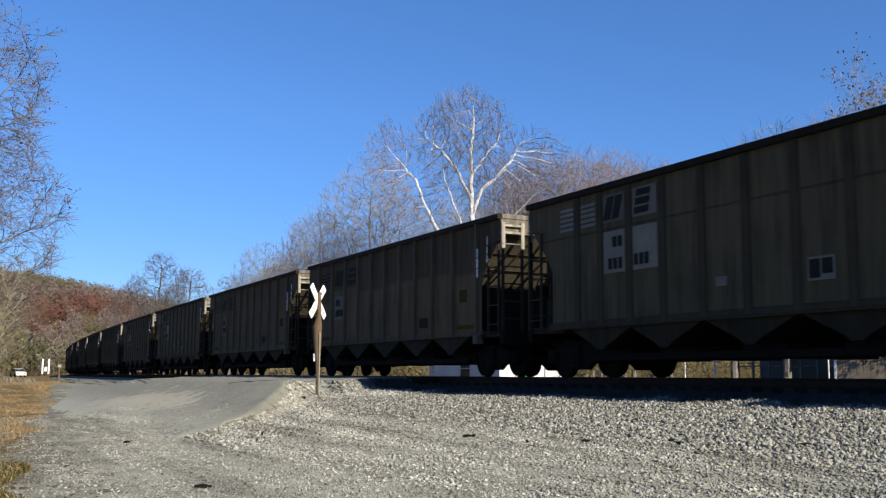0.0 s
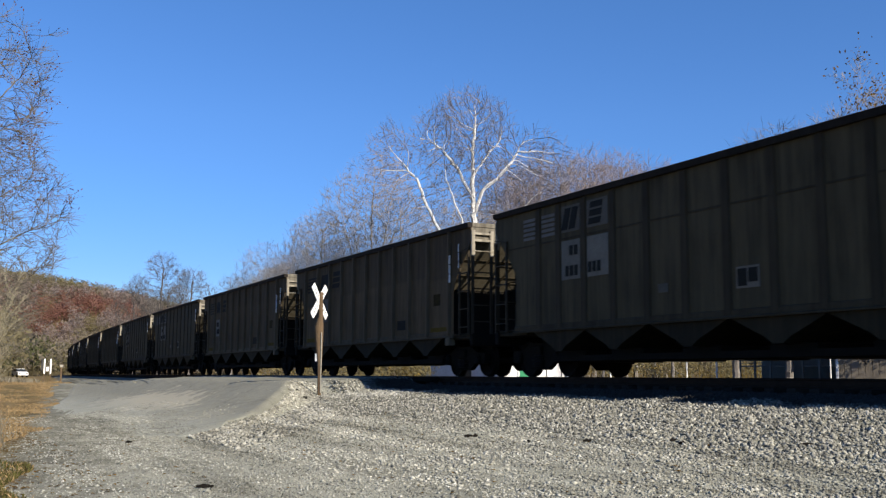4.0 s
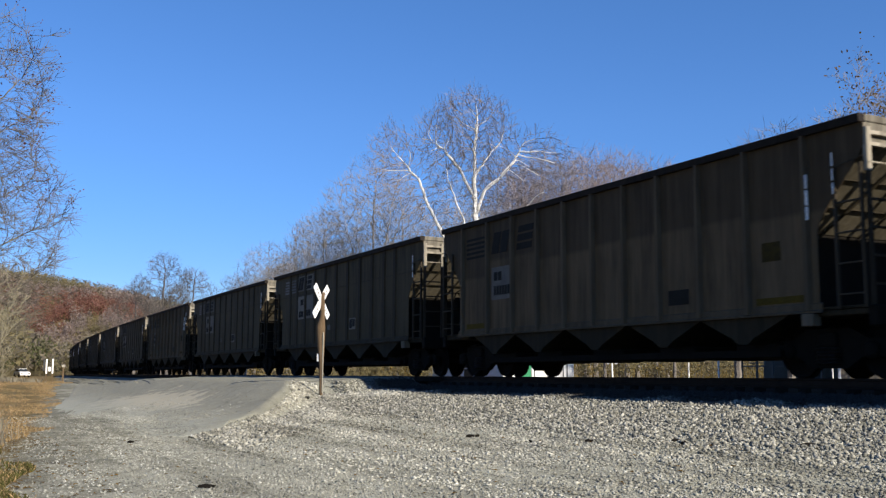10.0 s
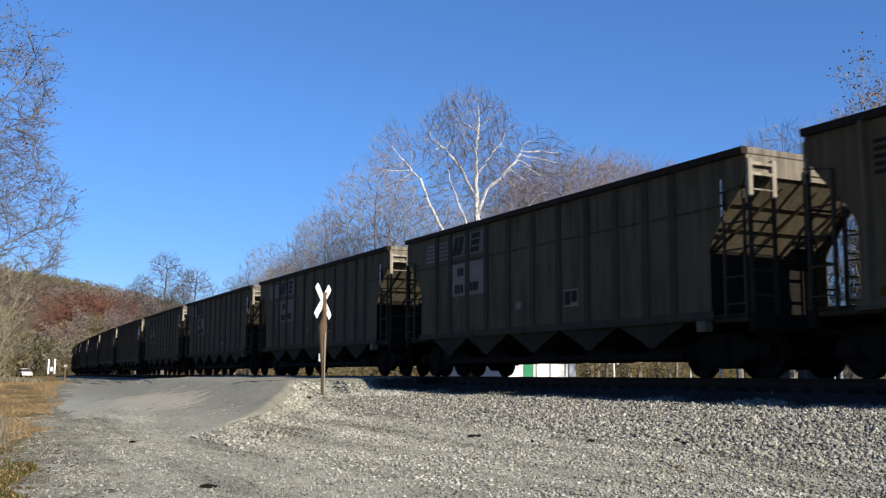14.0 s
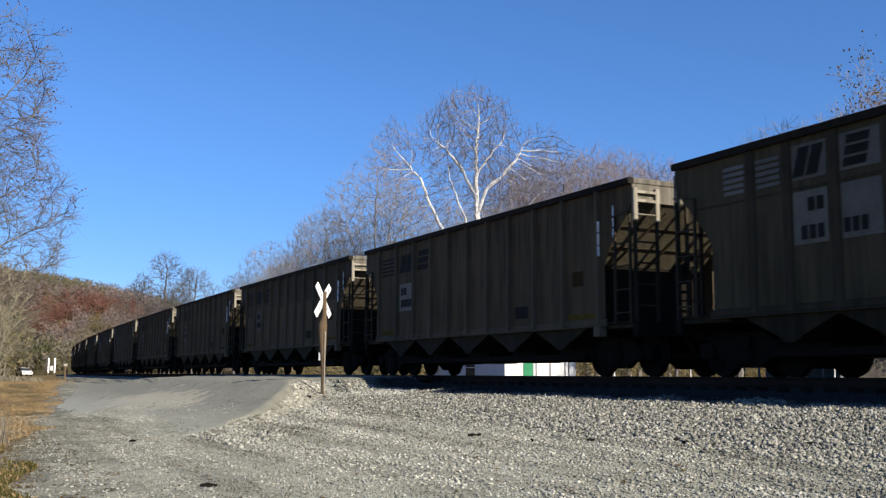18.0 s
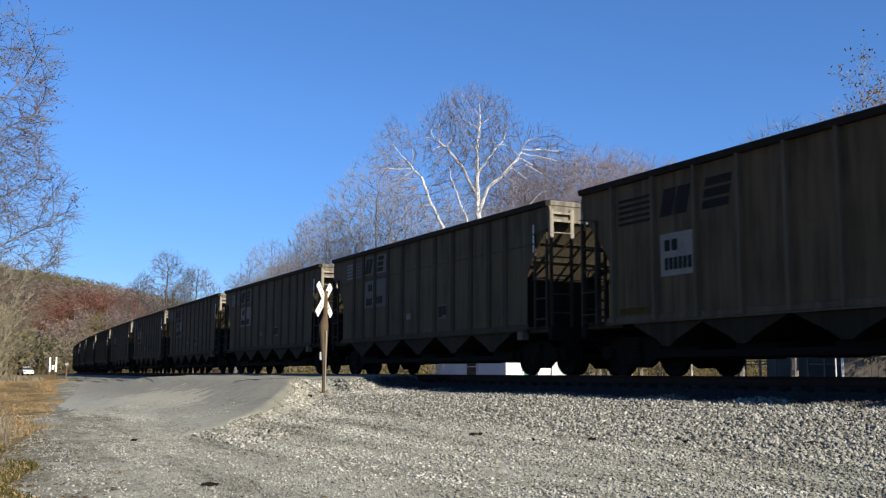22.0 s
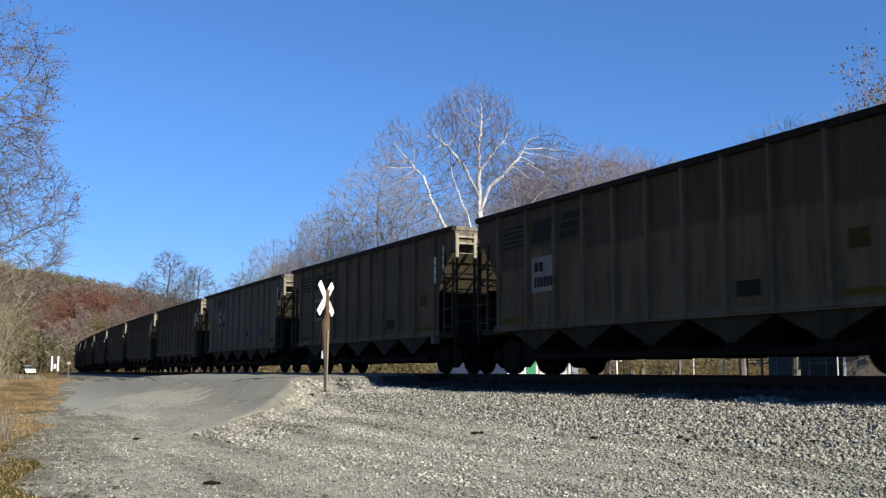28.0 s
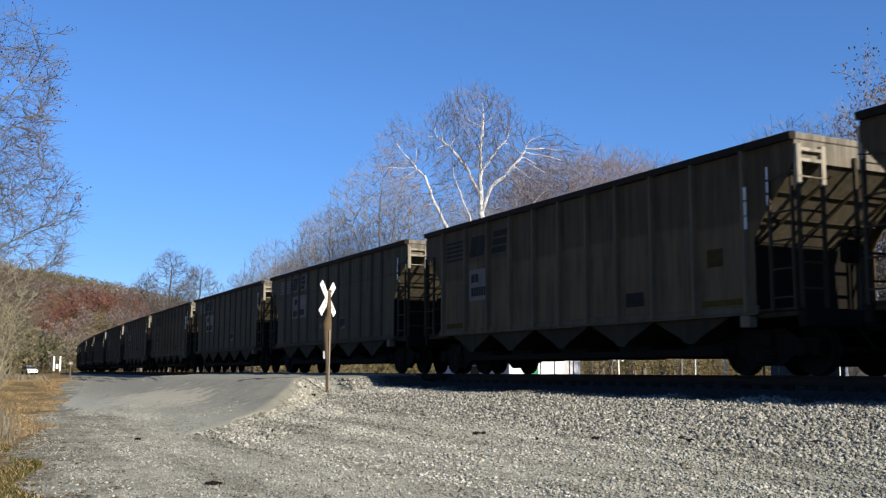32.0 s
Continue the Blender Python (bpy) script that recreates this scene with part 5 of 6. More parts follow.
for src, x, y, turn, k in ((ta, -82.7, 30.1, 80, 0.79), (ta, -84.6, 38.6, 200, 0.92), (ta, -85.0, 28.6, 300, 0.62), (ta, -90.0, 33.0, 130, 0.86), (ta, -74.0, 41.0, 30, 0.80), (ta, -80.0, 42.5, 250, 0.88), (ta, -93.0, 29.6, 15, 0.62),
                           (tb, -81.4, 49.6, 60, 0.99), (tb, -77.2, 55.2, 140, 1.0), (tb, -75.6, 57.6, 220, 0.99), (tb, -73.8, 59.6, 20, 0.95), (tb, -86.0, 55.0, 310, 1.08), (tb, -83.0, 58.5, 88, 1.07), (tb, -82.4, 62.0, 264, 1.06), (tb, -77.0, 63.5, 170, 0.98), (tb, -88.0, 51.0, 199, 1.02), (tb, -78.0, 48.0, 45, 0.88), (tb, -75.0, 52.5, 340, 0.84), (tb, -72.0, 56.0, 111, 0.80),
                           (tc, -146.0, 33.0, 120, 0.88), (tc, -148.0, 25.4, 240, 0.76), (tc, -152.0, 30.8, 60, 0.80), (tc, -138.0, 37.0, 20, 0.80), (tc, -134.0, 39.0, 200, 0.74),
                           (ta, -112.0, 36.4, 140, 0.76), (ta, -115.2, 35.0, 90, 0.86), (ta, -118.0, 37.6, 250, 0.74), (ta, -122.0, 34.4, 180, 0.66), (ta, -108.0, 40.0, 310, 0.76)):
    copy_thing(src, pose(x, y, far_z(x, y), 0, 0, turn)).scale = (k, k, k)
for x, y, turn, k in ((-62.6, 41.2, 10, 0.42), (-63.4, 46.2, 100, 0.48), (-57.6, 48.2, 200, 0.44), (-56.0, 52.6, 300, 0.50), (-60.5, 50.6, 50, 0.40), (-53.6, 55.4, 150, 0.46), (-66.0, 44.0, 250, 0.52)):
    copy_thing(tb, pose(x, y, far_z(x, y), 0, 0, turn)).scale = (k, k, k)
td = plant(bare_tree("autumn_tree", "half-bare tree holding a few golden leaves", 16.5, OPEN, 31, M["bark_grey"], M["bark_tan"], 0.2, leaves=(2600, 0.12, 0.40, M["leaf_gold"], 9.0)), -36.4, 45.4, 0, 0.84)
for x, y, turn, k in ((-41.6, 43.2, 70, 0.80), (-44.5, 42.0, 190, 0.70), (-39.0, 46.0, 120, 0.84), (-24.5, 39.0, 30, 0.8)):
    copy_thing(ta, pose(x, y, far_z(x, y), 0, 0, turn)).scale = (k, k, k)

# yellow-leaved thicket behind the yards, seen between the cars
rng = random.Random(15)
bush = [((rng.uniform(-1.5, 1.5), rng.uniform(-1.5, 1.5), -0.3), (rng.uniform(-0.3, 0.3), rng.uniform(-0.3, 0.3), 1), rng.uniform(5.5, 9.5), 0.07) for _ in range(9)]
te = plant(bare_tree("autumn_tree", "many-stemmed thicket tree full of yellow-green autumn leaves", 9, [(12, 42, 0.4), (8, 40, 0.5), (5, 36, 0.5)], 35, M["bark_grey"], M["bark_tan"], stems=bush, leaves=(9000, 0.10, 0.28, M["leaf_gold"], 0.6)), -40.6, 50.8)
for x, y, turn, k in ((-37.0, 52.5, 100, 1.1), (-33.0, 54.0, 200, 1.15), (-44.8, 50.0, 290, 0.8)):
    copy_thing(te, pose(x, y, far_z(x, y), 0, 0, turn)).scale = (k, k, k)

# the ragged tree at the edge of the lot, its branches arching out over the grass
def ragged(rng):
    z = rng.uniform(1.6, 8.3, 6500)
    edge = np.interp(z, [1.5, 3.0, 3.7, 4.6, 5.4, 6.2, 7.2, 8.0, 8.4], [1.4, 1.95, 2.3, 2.35, 1.95, 1.65, 1.75, 1.75, 0.8])
    p = np.stack([rng.uniform(-1.9, 1.9, 6500), edge - (edge + 1.4) * rng.random(6500) ** 0.9 - 0.25 * rng.random(6500), z], 1)
    return p[[noise.noise(Vector(q) * 0.85) + 0.25 * (6.0 - q[2]) / 4 + rng.normal(0, 0.15) > -0.16 for q in p]]


arching = [[(0, -1.5, -0.3), (0.1, -1.2, 2.0), (0.2, -0.6, 4.4), (0.1, 0.5, 6.6), (0, 1.3, 7.6)],
           [(0, -1.3, 1.2), (-0.5, -0.3, 2.2), (-0.6, 0.8, 2.9), (-0.4, 1.6, 3.5)], [(0, -1.2, 1.8), (0.6, -0.2, 3.0), (0.7, 1.0, 3.9), (0.5, 1.8, 4.4)],
           [(0.1, -1.0, 2.8), (-0.6, 0.0, 4.2), (-0.7, 0.9, 5.0), (-0.5, 1.5, 5.4)], [(0.2, -0.7, 4.2), (0.7, 0.3, 5.6), (0.8, 1.0, 6.3)],
           [(0.1, -1.2, 2.0), (-1.2, -0.6, 4.0), (-1.4, 0.2, 6.4), (-1.3, 0.6, 7.4)], [(0, -1.4, 0.8), (1.2, -0.6, 1.8), (1.3, 0.5, 2.5)]]
plant(crown_tree("roadside_tree", "ragged leafless roadside tree with a few russet leaves", arching, (), 41, M["bark_brush"], M["bark_road"], step=0.13, tip=0.0042, trunk_r=0.06, pale=0.014,
                 sprays=(3, 0.34), reach=1.1, kill=0.15, points=ragged, rise=0.06, drift=(0, 0.22, 0), leaves=(1500, 0.030, 0.05, M["leaf_red"], lambda t: t.z > 4.6 and noise.noise(t * 0.9) > 0.16 - 0.12 * (t.z - 6))), -22.0, 0.05)


rng = random.Random(5)
stalks = [((rng.uniform(-3.5, 3.0), rng.uniform(-2.0, 0.9), -0.2), (rng.uniform(-0.15, 0.15), rng.uniform(-0.10, 0.20), 1), rng.uniform(1.6, 3.3), rng.uniform(0.012, 0.024)) for _ in range(66)]
plant(bare_tree("roadside_shrub", "pale olive leafless shrub under the roadside tree", 3, [(9, 30, 0.32), (6, 36, 0.5), (3, 36, 0.5)], 43, M["shrub_bark"], M["shrub_bark"], stems=stalks, fine=0.0045), -21.0, 0.0)


# ---- weeds, grass, woods ----
def blades(name, count, place, height, mat, label, width=0.012, lean=0.35):
    rng = random.Random(name)
    V, F = [], []
    for _ in range(count):
        x, y = place(rng)
        z, h, a = far_z(x, y) - 0.01, height * rng.uniform(0.4, 1.2), rng.uniform(0, 6.283)
        w = width * rng.uniform(0.6, 1.4)
        dx, dy = math.cos(a) * w, math.sin(a) * w
        lx, ly = rng.gauss(0, lean) * h, rng.gauss(0, lean) * h
        n = len(V)
        V += [(x - dx, y - dy, z), (x + dx, y + dy, z), (x + dx * 0.6 + lx * 0.45, y + dy * 0.6 + ly * 0.45, z + h * 0.6), (x - dx * 0.6 + lx * 0.45, y - dy * 0.6 + ly * 0.45, z + h * 0.6), (x + lx, y + ly, z + h)]
        F += [(n, n + 1, n + 2, n + 3), (n + 3, n + 2, n + 4)]
    return tagged(new(name, soup(name, V, F, mat)), label, "grass", kind="stuff")


def verge(near, far, deep):
    def place(rng):
        while True:
            x = near + (far - near) * rng.random()
            edge = -0.11 * x - 0.6
            y = edge - deep * rng.random() ** 1.4 + 0.5 * noise.noise((x * 0.5, 0, 4)) + (0.9 + 0.02 * abs(x)) * noise.noise((x * 0.13, 0, 17))
            if rng.random() < 0.42 + 1.25 * noise.noise((x * 0.33, y * 0.9, 7)):
                return x, y + 0.5 * track_shift(x)
    return place


blades("dry_grass", 30000, verge(-19.5, -85, 6.0), 0.06, M["grass_dry"], "straw-coloured dead grass on the verge", 0.016, 0.6)
blades("sparse_straw", 5000, verge(-9.5, -20.5, 3.0), 0.07, M["grass_dry"], "sparse straw tufts among the short green grass", 0.012, 0.6)
blades("green_grass", 12000, verge(-9.5, -19.5, 3.0), 0.07, M["grass_green"], "short fading green grass with fallen leaves", 0.010)
blades("dry_weeds", 7000, lambda g: (-19.5 - 12 * g.random(), -0.6 + 2.2 * g.random() - 2.2 * g.random()), 0.6, M["weed"], "tall dry weeds and brambles under the roadside tree", 0.007, 0.3)
blades("far_dry_weeds", 9000, lambda g: (-75 - 90 * g.random(), -12 + 19 * g.random()), 0.35, M["weed"], "dry brush along the far roadside", 0.05, 0.3)


def fallen(name, count, place, mat, label):
    """Single fallen leaves, curled, lying on the ground."""
    rng = random.Random(name)
    V, F = [], []
    for _ in range(count):
        x, y = place(rng)
        c, a, r = Vector((x, y, ground_z(x, y) + 0.012)), rng.uniform(0, 6.283), rng.uniform(0.02, 0.045)
        d, e = Vector((math.cos(a), math.sin(a), 0)) * r, Vector((-math.sin(a), math.cos(a), 0)) * r * 0.6
        n = len(V)
        V += [tuple(c - d), tuple(c + e + Vector((0, 0, 0.012))), tuple(c + d + Vector((0, 0, 0.008))), tuple(c - e + Vector((0, 0, 0.016)))]
        F.append((n, n + 1, n + 2, n + 3))
    return tagged(new(name, soup(name, V, F, mat)), label, "leaves", kind="stuff")


fallen("fallen_leaves", 900, lambda g: (-9.5 - 20 * g.random() ** 1.4, -0.5 + 2.6 * g.random()), M["leaf_gold"], "brown and yellow fallen leaves on the grass")
fallen("stray_leaves", 260, lambda g: (-8 - 18 * g.random(), 1.5 + 7.5 * g.random()), M["leaf_gold"], "a few stray brown leaves on the gravel")


def woods(name, spots, mats, label, size, seed, per=46):
    """Far trees as loose clumps of many small leaf-like facets, with ragged outlines."""
    rng = random.Random(seed)
    me = bpy.data.meshes.new(name)
    V, F, I = [], [], []
    for x, y in spots(rng):
        z = far_z(x, y)
        h = size * rng.uniform(0.7, 1.3)
        stand = noise.noise((x * 0.009, y * 0.018, z * 0.03)) + 0.12 * rng.gauss(0, 1)
        share = [sum(m[1] for m in mats[:i + 1]) / sum(m[1] for m in mats) for i in range(len(mats))]
        pick = min(0.999, max(0.0, 0.5 + 1.35 * stand))
        mi = next(i for i, c in enumerate(share) if pick <= c + 1e-9)
        w = h * rng.uniform(0.22, 0.36)
        n = len(V)
        V += [(x - 0.15, y, z - 0.5), (x + 0.15, y - 0.15, z - 0.5), (x, y, z + h * 0.8)]
        F.append((n, n + 1, n + 2))
        I.append(0)
        for _ in range(per):
            d = Vector([rng.gauss(0, 1) for _ in range(3)]).normalized() * rng.random() ** 0.4
            c = Vector((x + d.x * w, y + d.y * w, z + h * 0.58 + d.z * h * 0.42))
            s = h * rng.uniform(0.020, 0.046)
            n = len(V)
            for _ in range(3):
                V.append(tuple(c + Vector([rng.gauss(0, 1) for _ in range(3)]) * s))
            F.append((n, n + 1, n + 2))
            I.append(mi)
    me.from_pydata(V, [], F)
    for m, _ in mats:
        me.materials.append(m)
    me.polygons.foreach_set("material_index", I)
    return tagged(new(name, me), label, "woods", kind="stuff")


M["wood_grey"] = mottled("leafless_grey_woods", (0.248, 0.196, 0.172), (0.335, 0.276, 0.244), 0.05, 1.0, 0.95, world_space=True, island=0.08, relief=0.0, thin=0.5)
M["wood_rust"] = mottled("russet_oak_woods", (0.205, 0.098, 0.078), (0.280, 0.150, 0.112), 0.05, 1.0, 0.95, world_space=True, island=0.08, relief=0.0, thin=0.5)
M["wood_olive"] = mottled("olive_autumn_woods", (0.180, 0.154, 0.080), (0.262, 0.226, 0.120), 0.05, 1.0, 0.95, world_space=True, island=0.08, relief=0.0, thin=0.5)
M["wood_green"] = mottled("dark_green_thicket", (0.060, 0.066, 0.030), (0.105, 0.110, 0.050), 0.05, 1.0, 0.95, world_space=True, island=0.2, relief=0.0, thin=0.4)
M["wood_gold"] = mottled("yellow_autumn_brush", (0.190, 0.135, 0.035), (0.290, 0.215, 0.075), 0.05, 1.0, 0.95, world_space=True, island=0.3, relief=0.0, thin=0.4)
M["wood_tan"] = mottled("tan_autumn_woods", (0.205, 0.174, 0.122), (0.292, 0.252, 0.186), 0.05, 1.0, 0.95, world_space=True, island=0.08, relief=0.0, thin=0.5)


def hill_spots(rng):
    for _ in range(3800):
        r, b = 820 + 330 * rng.random(), radians(rng.uniform(74.0, 92.5))
        yield -r * math.sin(b), r * math.cos(b)


def near_spots(rng):
    for _ in range(1500):
        r, b = 150 + 420 * rng.random(), radians(rng.uniform(80.5, 93.0))
        x, y = -r * math.sin(b), r * math.cos(b)
        if y < TRACK_Y + track_shift(x) - 12:
            yield x, y
    # more trees added out of view, to keep sky light off the far cars
    for _ in range(420):
        r, b = 70 + 230 * rng.random(), radians(rng.uniform(89.5, 122))
        yield -r * math.sin(b), r * math.cos(b)


def behind_spots(rng):
    for _ in range(420):
        r, b = 170 + 220 * rng.random(), radians(rng.uniform(20, 77))
        x, y = -r * math.sin(b), r * math.cos(b)
        if y > TRACK_Y + track_shift(x) + 14:
            yield x, y


MIX = [(M["wood_olive"], 0.7), (M["wood_tan"], 2.6), (M["wood_grey"], 6.8), (M["wood_rust"], 1.5)]
woods("hill_woods", hill_spots, MIX, "autumn woods in russet, tan and grey on the hill", 14, 61, 105)
woods("valley_woods", near_spots, [(M["wood_olive"], 3), (M["wood_tan"], 3), (M["wood_green"], 1.5), (M["wood_olive"], 2)], "tan and olive thicket at the foot of the hill", 10, 62, 150)
def bank_spots(rng):
    for _ in range(520):
        r, b = 78 + 60 * rng.random(), radians(rng.uniform(38, 57.5))
        x, y = -r * math.sin(b), r * math.cos(b)
        if math.hypot(x + 60.3, y - 44.6) > 4:
            yield x, y


def trackside_spots(rng):
    for _ in range(420):
        b = rng.uniform(58, 76)
        r = (72 if b < 63.5 else 44) + 30 * rng.random()
        x, y = -r * math.sin(radians(b)), r * math.cos(radians(b))
        if y > TRACK_Y + track_shift(x) + 5 and not -47 < x < -24:
            yield x, y


woods("bank_brush", bank_spots, [(M["wood_gold"], 3), (M["wood_olive"], 3), (M["wood_tan"], 1)], "low tangled brush on the bank beyond the yards", 2.6, 64, 60)
woods("trackside_brush", trackside_spots, [(M["wood_olive"], 3), (M["wood_gold"], 2), (M["wood_tan"], 2)], "olive and tan brush beyond the crossing", 2.0, 65, 60)
woods("far_side_woods", behind_spots, MIX, "low autumn woods beyond the houses", 9, 63)


# ---- houses and yards beyond the track ----
M["siding_white"] = mottled("white_clapboard_paint", (0.55, 0.55, 0.54), (0.68, 0.68, 0.67), 0.6, 12, 0.6, relief=0.05)
M["door_green"] = mottled("green_door_paint", (0.02, 0.16, 0.07), (0.03, 0.22, 0.10), 2, 20, 0.5, relief=0.03)
M["glass_dark"] = mottled("dark_window_glass", (0.02, 0.025, 0.03), (0.04, 0.045, 0.05), 2, 10, 0.12, relief=0.0)
M["roof"] = mottled("grey_asphalt_shingle", (0.07, 0.068, 0.065), (0.13, 0.125, 0.12), 2, 25, 0.95, relief=0.4)
M["siding_beige"] = mottled("beige_board_siding", (0.168, 0.143, 0.108), (0.231, 0.199, 0.154), 0.8, 15, 0.85, vary=0.25, stretch=(3, 3, 0.3), relief=0.2)
M["creeper"] = mottled("dark_creeper_leaves", (0.02, 0.018, 0.02), (0.04, 0.036, 0.034), 3, 30, 0.9, island=0.4, relief=0.0)
M["siding_blue"] = mottled("blue_grey_siding", (0.070, 0.092, 0.098), (0.105, 0.130, 0.136), 0.8, 15, 0.8, relief=0.1)


def window_unit(parent, m, w, h, name="window"):
    win = part(name, Shape().slab(-w / 2 - 0.07, w / 2 + 0.07, -0.06, -0.001, -0.07, h + 0.07, 0.01, m), M["siding_white"], parent)
    part("pane", Shape().box(-w / 2, w / 2, -0.075, -0.063, 0, h, m), M["glass_dark"], win)
    part("mullion", Shape().box(-w / 2, w / 2, -0.09, -0.077, h / 2 - 0.02, h / 2 + 0.02, m), M["siding_white"], win)
    return win


def white_house():
    house = empty("white_house", pose(-53.5, 31.3, -0.7, 0, 0, 11.5))
    tagged(house, "small white clapboard building with a green door", "building")
    # local x runs back along the shaded side, y along the sunlit front
    L, W, H = 8.0, 6.1, 3.4
    for k in range(17):
        z = k * 0.2
        part("board", Shape().prism([(0, z), (0.035, z), (0.012, z + 0.2), (0, z + 0.2)], 0, W), M["siding_white"], house)
    for k in range(17):
        z = k * 0.2
        part("board", Shape().prism([(0, z), (-0.035, z), (-0.012, z + 0.2), (0, z + 0.2)], -L, 0, "x"), M["siding_white"], house)
    part("wall", Shape().box(-L, -0.01, 0.01, W, 0, H), M["siding_white"], house)
    for y in (0.0, W):
        part("corner_board", Shape().slab(-0.02, 0.06, y - 0.06, y + 0.06, 0, H, 0.01), M["siding_white"], house)
    door = part("door", Shape().slab(0.03, 0.09, 1.5, 2.3, 0.1, 2.15, 0.012), M["door_green"], house, "green panelled door")
    for z0, z1 in ((0.3, 1.0), (1.15, 2.0)):
        part("door_panel", Shape().slab(0.088, 0.105, 1.62, 2.18, z0, z1, 0.006), M["door_green"], door)
    part("knob", Shape().lathe([(0.005, 0), (0.03, 0.02), (0.03, 0.05), (0.005, 0.06)], 8, "x", Matrix.Translation((0.09, 2.22, 1.05))), M["tread"], door)
    for y in (1.38, 2.42):
        part("door_trim", Shape().slab(0.02, 0.10, y - 0.07, y + 0.07, 0, 2.3, 0.01), M["siding_white"], house)
    for y in (2.62, 3.85, 5.2, 5.55):
        part("batten", Shape().slab(0.03, 0.06, y - 0.04, y + 0.04, 0, H - 0.1, 0.008), M["glass_dark"], house, "dark upright batten")
    window_unit(house, pose(-3.2, -0.04, 0.55, 0, 0, 0), 0.9, 1.3)
    roof = part("roof", Shape().prism([(-0.45, H - 0.05), (W + 0.45, H - 0.05), (W / 2, H + 1.5)], -L - 0.3, 0.4, "x"), M["roof"], house)
    part("chimney", Shape().slab(-5.3, -4.7, W / 2 - 0.3, W / 2 + 0.3, H + 0.8, H + 2.1, 0.02), M["siding_beige"], roof)
    part("fascia", Shape().box(0.401, 0.43, -0.45, W + 0.45, H - 0.22, H - 0.055), M["siding_white"], house)
    return house


white_house()


def board_shed():
    shed = empty("board_shed", pose(-33.1, 37.4, -0.7, 0, 0, 38))
    tagged(shed, "beige board-sided shed beyond the track, dappled by tree shade", "shed")
    n = 30
    for k in range(n):
        w = 0.30
        part("board", Shape().slab(k * w + 0.008, (k + 1) * w - 0.008, -0.03, 0.0, 0, 2.9, 0.006), M["siding_beige"], shed)
    part("wall", Shape().box(0, n * 0.3, 0.001, 4.5, 0, 2.85), M["siding_beige"], shed)
    part("roof", Shape().prism([(-0.35, 2.86), (4.9, 3.5), (4.9, 3.6), (-0.35, 2.97)], -0.3, n * 0.3 + 0.3, "x"), M["roof"], shed)
    rng = random.Random(8)
    hang = [Vector((0.7 + 5.2 * rng.random(), -0.25 - 0.2 * rng.random(), 0)) for _ in range(60)]
    for v in hang:
        v.z = 2.75 - 1.25 * rng.random() * (0.35 + 0.65 * abs(math.sin(1.3 * v.x)))
    part("creeper", leaf_mesh("creeper", hang, 700, 0.07, 0.10, M["creeper"], 8), None, shed, "dark creeper hanging from the eave")
    part("corner_post", Shape().slab(-0.06, 0.06, -0.06, 0.06, 0, 2.85, 0.01), M["siding_white"], shed)
    return shed


board_shed()


def yard_porch():
    porch = empty("screened_porch", pose(-45.3, 42.9, -0.7, 0, 0, 12))
    tagged(porch, "blue-grey screened porch with rails standing in shade", "porch")
    L = 6.3
    part("floor_deck", Shape().slab(0, L, 0, 2.4, 0.15, 0.32, 0.02), M["siding_blue"], porch)
    part("skirt", Shape().box(0, L, 0.02, 0.06, 0, 0.15), M["siding_blue"], porch)
    for k in range(7):
        x = 0.06 + k * (L - 0.12) / 6
        part("porch_post", Shape().slab(x - 0.06, x + 0.06, 0.0, 0.12, 0.32, 2.75, 0.01), M["siding_blue"], porch)
    for z in (0.5, 1.35):
        part("rail", Shape().slab(0, L, 0.03, 0.09, z, z + 0.08, 0.01), M["siding_blue"], porch)
    part("back_wall", Shape().box(0, L, 2.4, 2.55, 0, 2.9), M["siding_blue"], porch)
    # wall added at the sunward end to keep the porch in shade
    part("end_wall", Shape().box(L, L + 0.12, 0, 2.55, 0, 2.74), M["siding_blue"], porch)
    for k in range(8):
        part("screen_slat", Shape().slab(0.1, L - 0.1, 0.14, 0.16, 1.55 + 0.13 * k, 1.60 + 0.13 * k, 0.004), M["siding_blue"], porch)
    part("roof", Shape().prism([(-0.4, 2.76), (2.9, 3.4), (2.9, 3.5), (-0.4, 2.88)], -0.3, L + 0.3, "x"), M["roof"], porch)
    for x in (L - 0.35,):
        part("down_pipe", Shape().tube((x, -0.08, 0), (x, -0.08, 2.7), 0.04, n=8), M["siding_white"], porch, "white down pipe")
    return porch


yard_porch()
for x, y in ((-60.5, 52.0), (-47.5, 43.2)):
    pole = empty("pale_post", pose(x, y, far_z(x, y)))
    tagged(pole, "thin pale metal post in the yard beyond the track", "post")
    part("shaft", Shape().tube((0, 0, -0.2), (0, 0, 2.6), 0.06, n=8), M["sign_white"], pole)
    part("cap", Shape().lathe([(0.005, 2.6), (0.08, 2.6), (0.06, 2.68), (0.005, 2.7)], 8, "z"), M["sign_white"], pole)


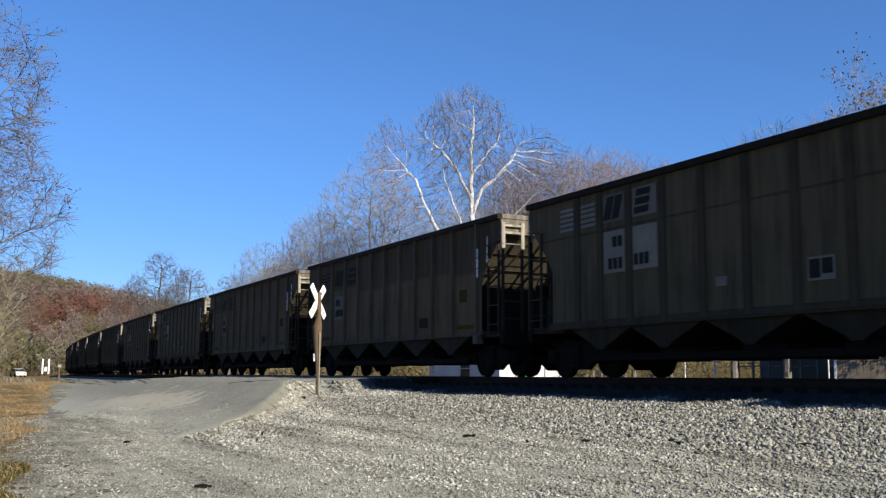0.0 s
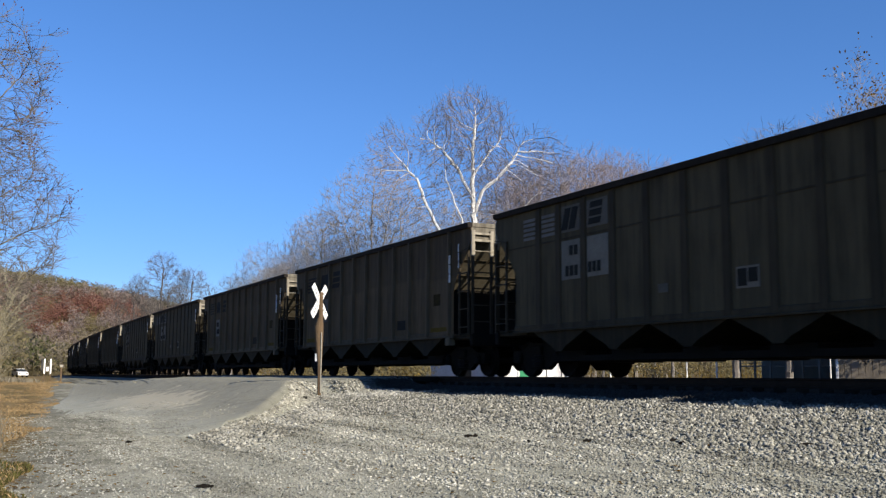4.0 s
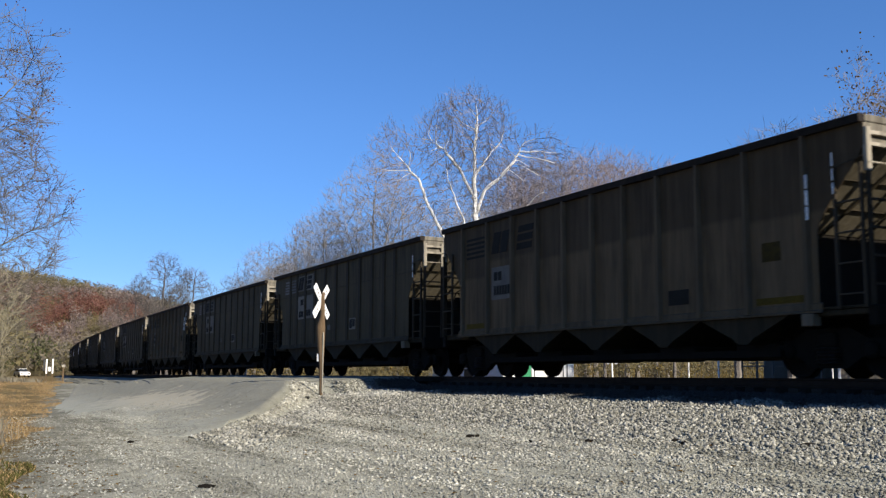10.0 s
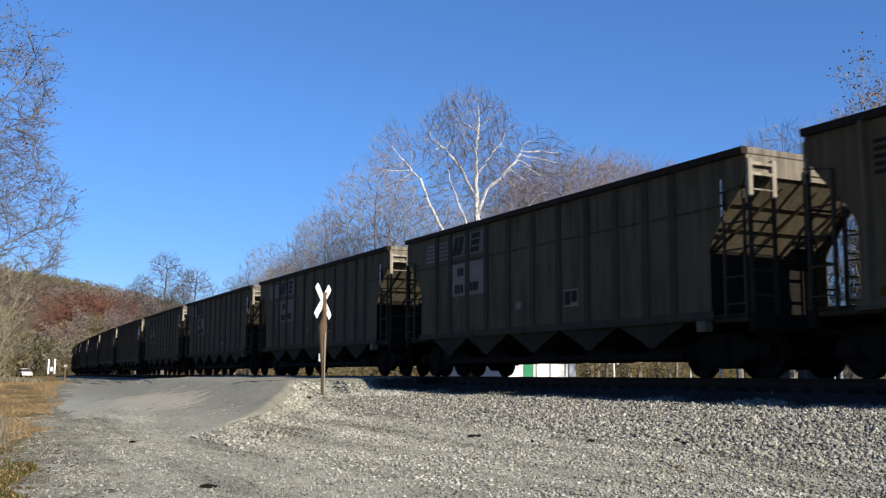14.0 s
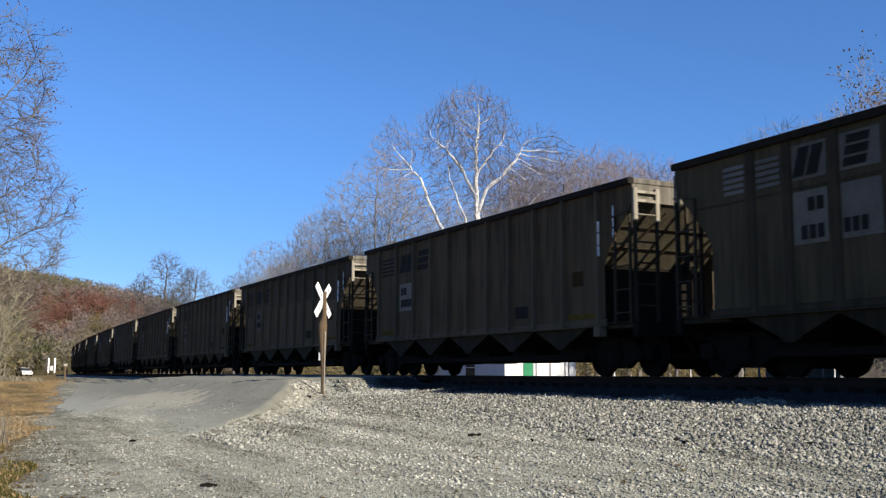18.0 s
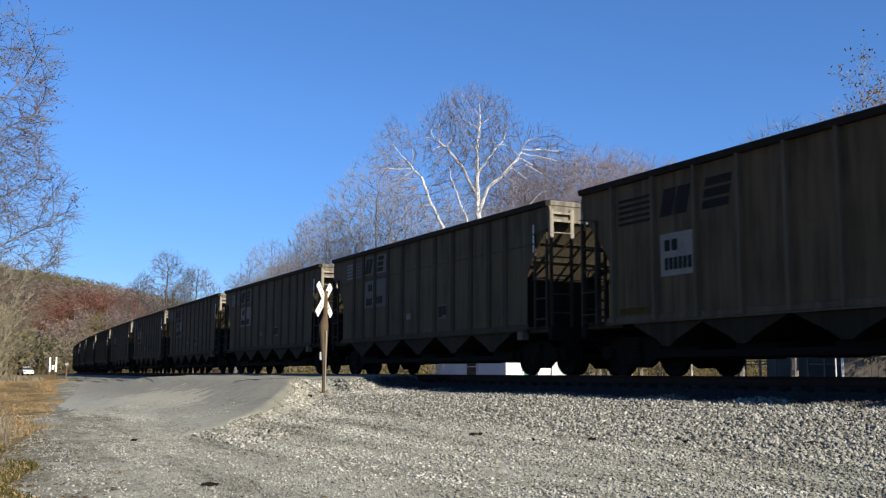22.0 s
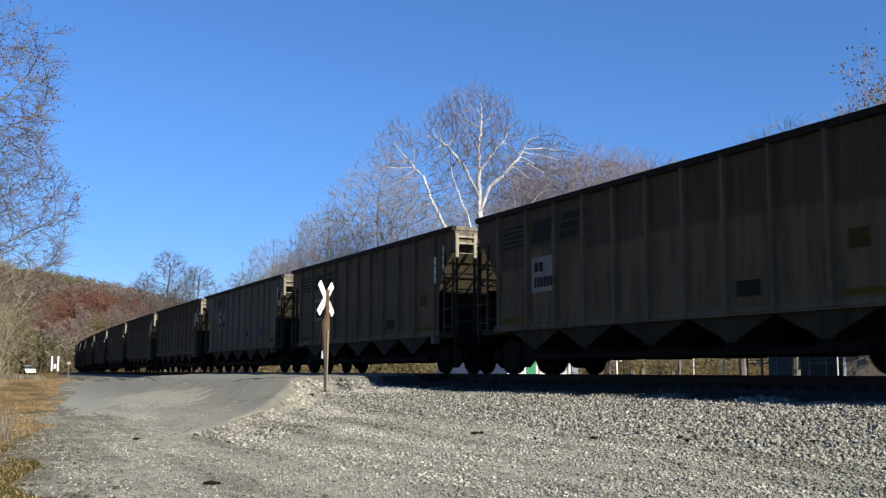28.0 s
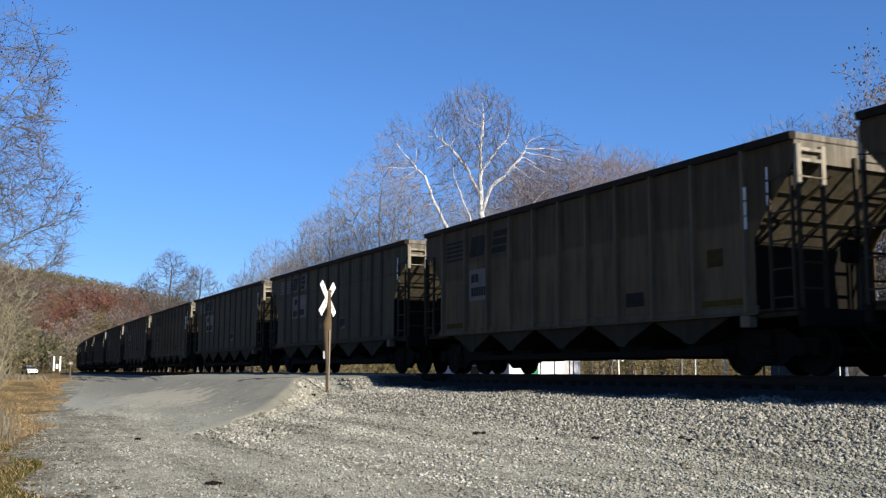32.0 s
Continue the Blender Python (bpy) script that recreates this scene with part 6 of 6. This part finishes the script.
# ---- far down the road ----
def parked_car():
    car = empty("parked_car", pose(-189.0, 13.6, far_z(-189.0, 13.6), 0, 0, 10))
    tagged(car, "white parked car far down the road", "car")
    prof = [(-2.2, 0.35), (-2.25, 0.75), (-2.0, 0.92), (-1.5, 0.98), (1.0, 0.98), (2.0, 0.86), (2.2, 0.6), (2.2, 0.35)]
    part("body", Shape().prism(prof, -0.85, 0.85), M["sign_white"], car)
    part("cabin", Shape().prism([(-1.6, 0.98), (-1.2, 1.42), (0.3, 1.45), (1.0, 0.98)], -0.72, 0.72), M["glass_dark"], car, "dark glazed cabin")
    part("cabin_roof", Shape().slab(-1.2, 0.3, -0.7, 0.7, 1.44, 1.50, 0.02), M["sign_white"], car)
    for x in (-1.35, 1.35):
        for y in (-0.8, 0.8):
            part("wheel", Shape().lathe([(0.05, y - 0.1), (0.32, y - 0.1), (0.34, y), (0.32, y + 0.1), (0.05, y + 0.1)], 16, "y", Matrix.Translation((x, 0, 0.34))), M["black_steel"], car)
    for y in (-0.6, 0.6):
        part("headlight", Shape().slab(2.16, 2.24, y - 0.15, y + 0.15, 0.62, 0.76, 0.01), M["glass_dark"], car)
    return car


parked_car()


def barrier_boards():
    g = empty("roadside_marker", pose(-99.5, 9.5, far_z(-99.5, 9.5), 0, 0, 88))
    tagged(g, "pair of tall white boards beside the road", "road marker")
    for x in (-0.27, 0.27):
        part("board", Shape().slab(x - 0.07, x + 0.07, -0.03, 0.03, 0.62, 2.0, 0.01), M["sign_white"], g)
        part("stake", Shape().slab(x - 0.04, x + 0.04, 0.035, 0.09, -0.2, 1.8, 0.01), M["post_wood"], g)
    part("cross_board", Shape().slab(-0.10, 0.12, 0.035, 0.06, 0.85, 1.25, 0.01), M["sign_white"], g)
    part("dark_panel", Shape().slab(-0.55, -0.4, 0.02, 0.06, 0.9, 2.0, 0.01), M["sign_black"], g)
    return g


barrier_boards()
post = empty("marker_post", pose(-94.4, 10.15, far_z(-94.4, 10.15), 0, 0, 88))
tagged(post, "short wooden post with a small white plate beside the track", "post")
part("stake", Shape().slab(-0.07, 0.07, -0.07, 0.07, -0.2, 1.25, 0.015), M["post_wood"], post)
part("plate", Shape().slab(-0.15, 0.15, -0.095, -0.072, 1.2, 1.42, 0.008), M["cream"], post)


# ---- what moves: the cars along the track, and their wheels ----
def motions():
    for k, car in CARS.items():
        walk(car, [(t, car_pose(k, t)) for t in range(33)])
    sets = [o for c in CARS.values() for o in c.children_recursive if o.name.startswith("wheelset")]
    walk(sets[0], [(i / FPS, Matrix.Rotation(progress(i / FPS) / R_WHEEL, 4, "Y")) for i in range(32 * FPS + 1)])
    keys = sets[0].animation_data
    for o in sets[1:]:
        o.rotation_mode = "QUATERNION"
        o.animation_data_create()
        o.animation_data.action = keys.action
        o.animation_data.action_slot = keys.action_slot


motions()
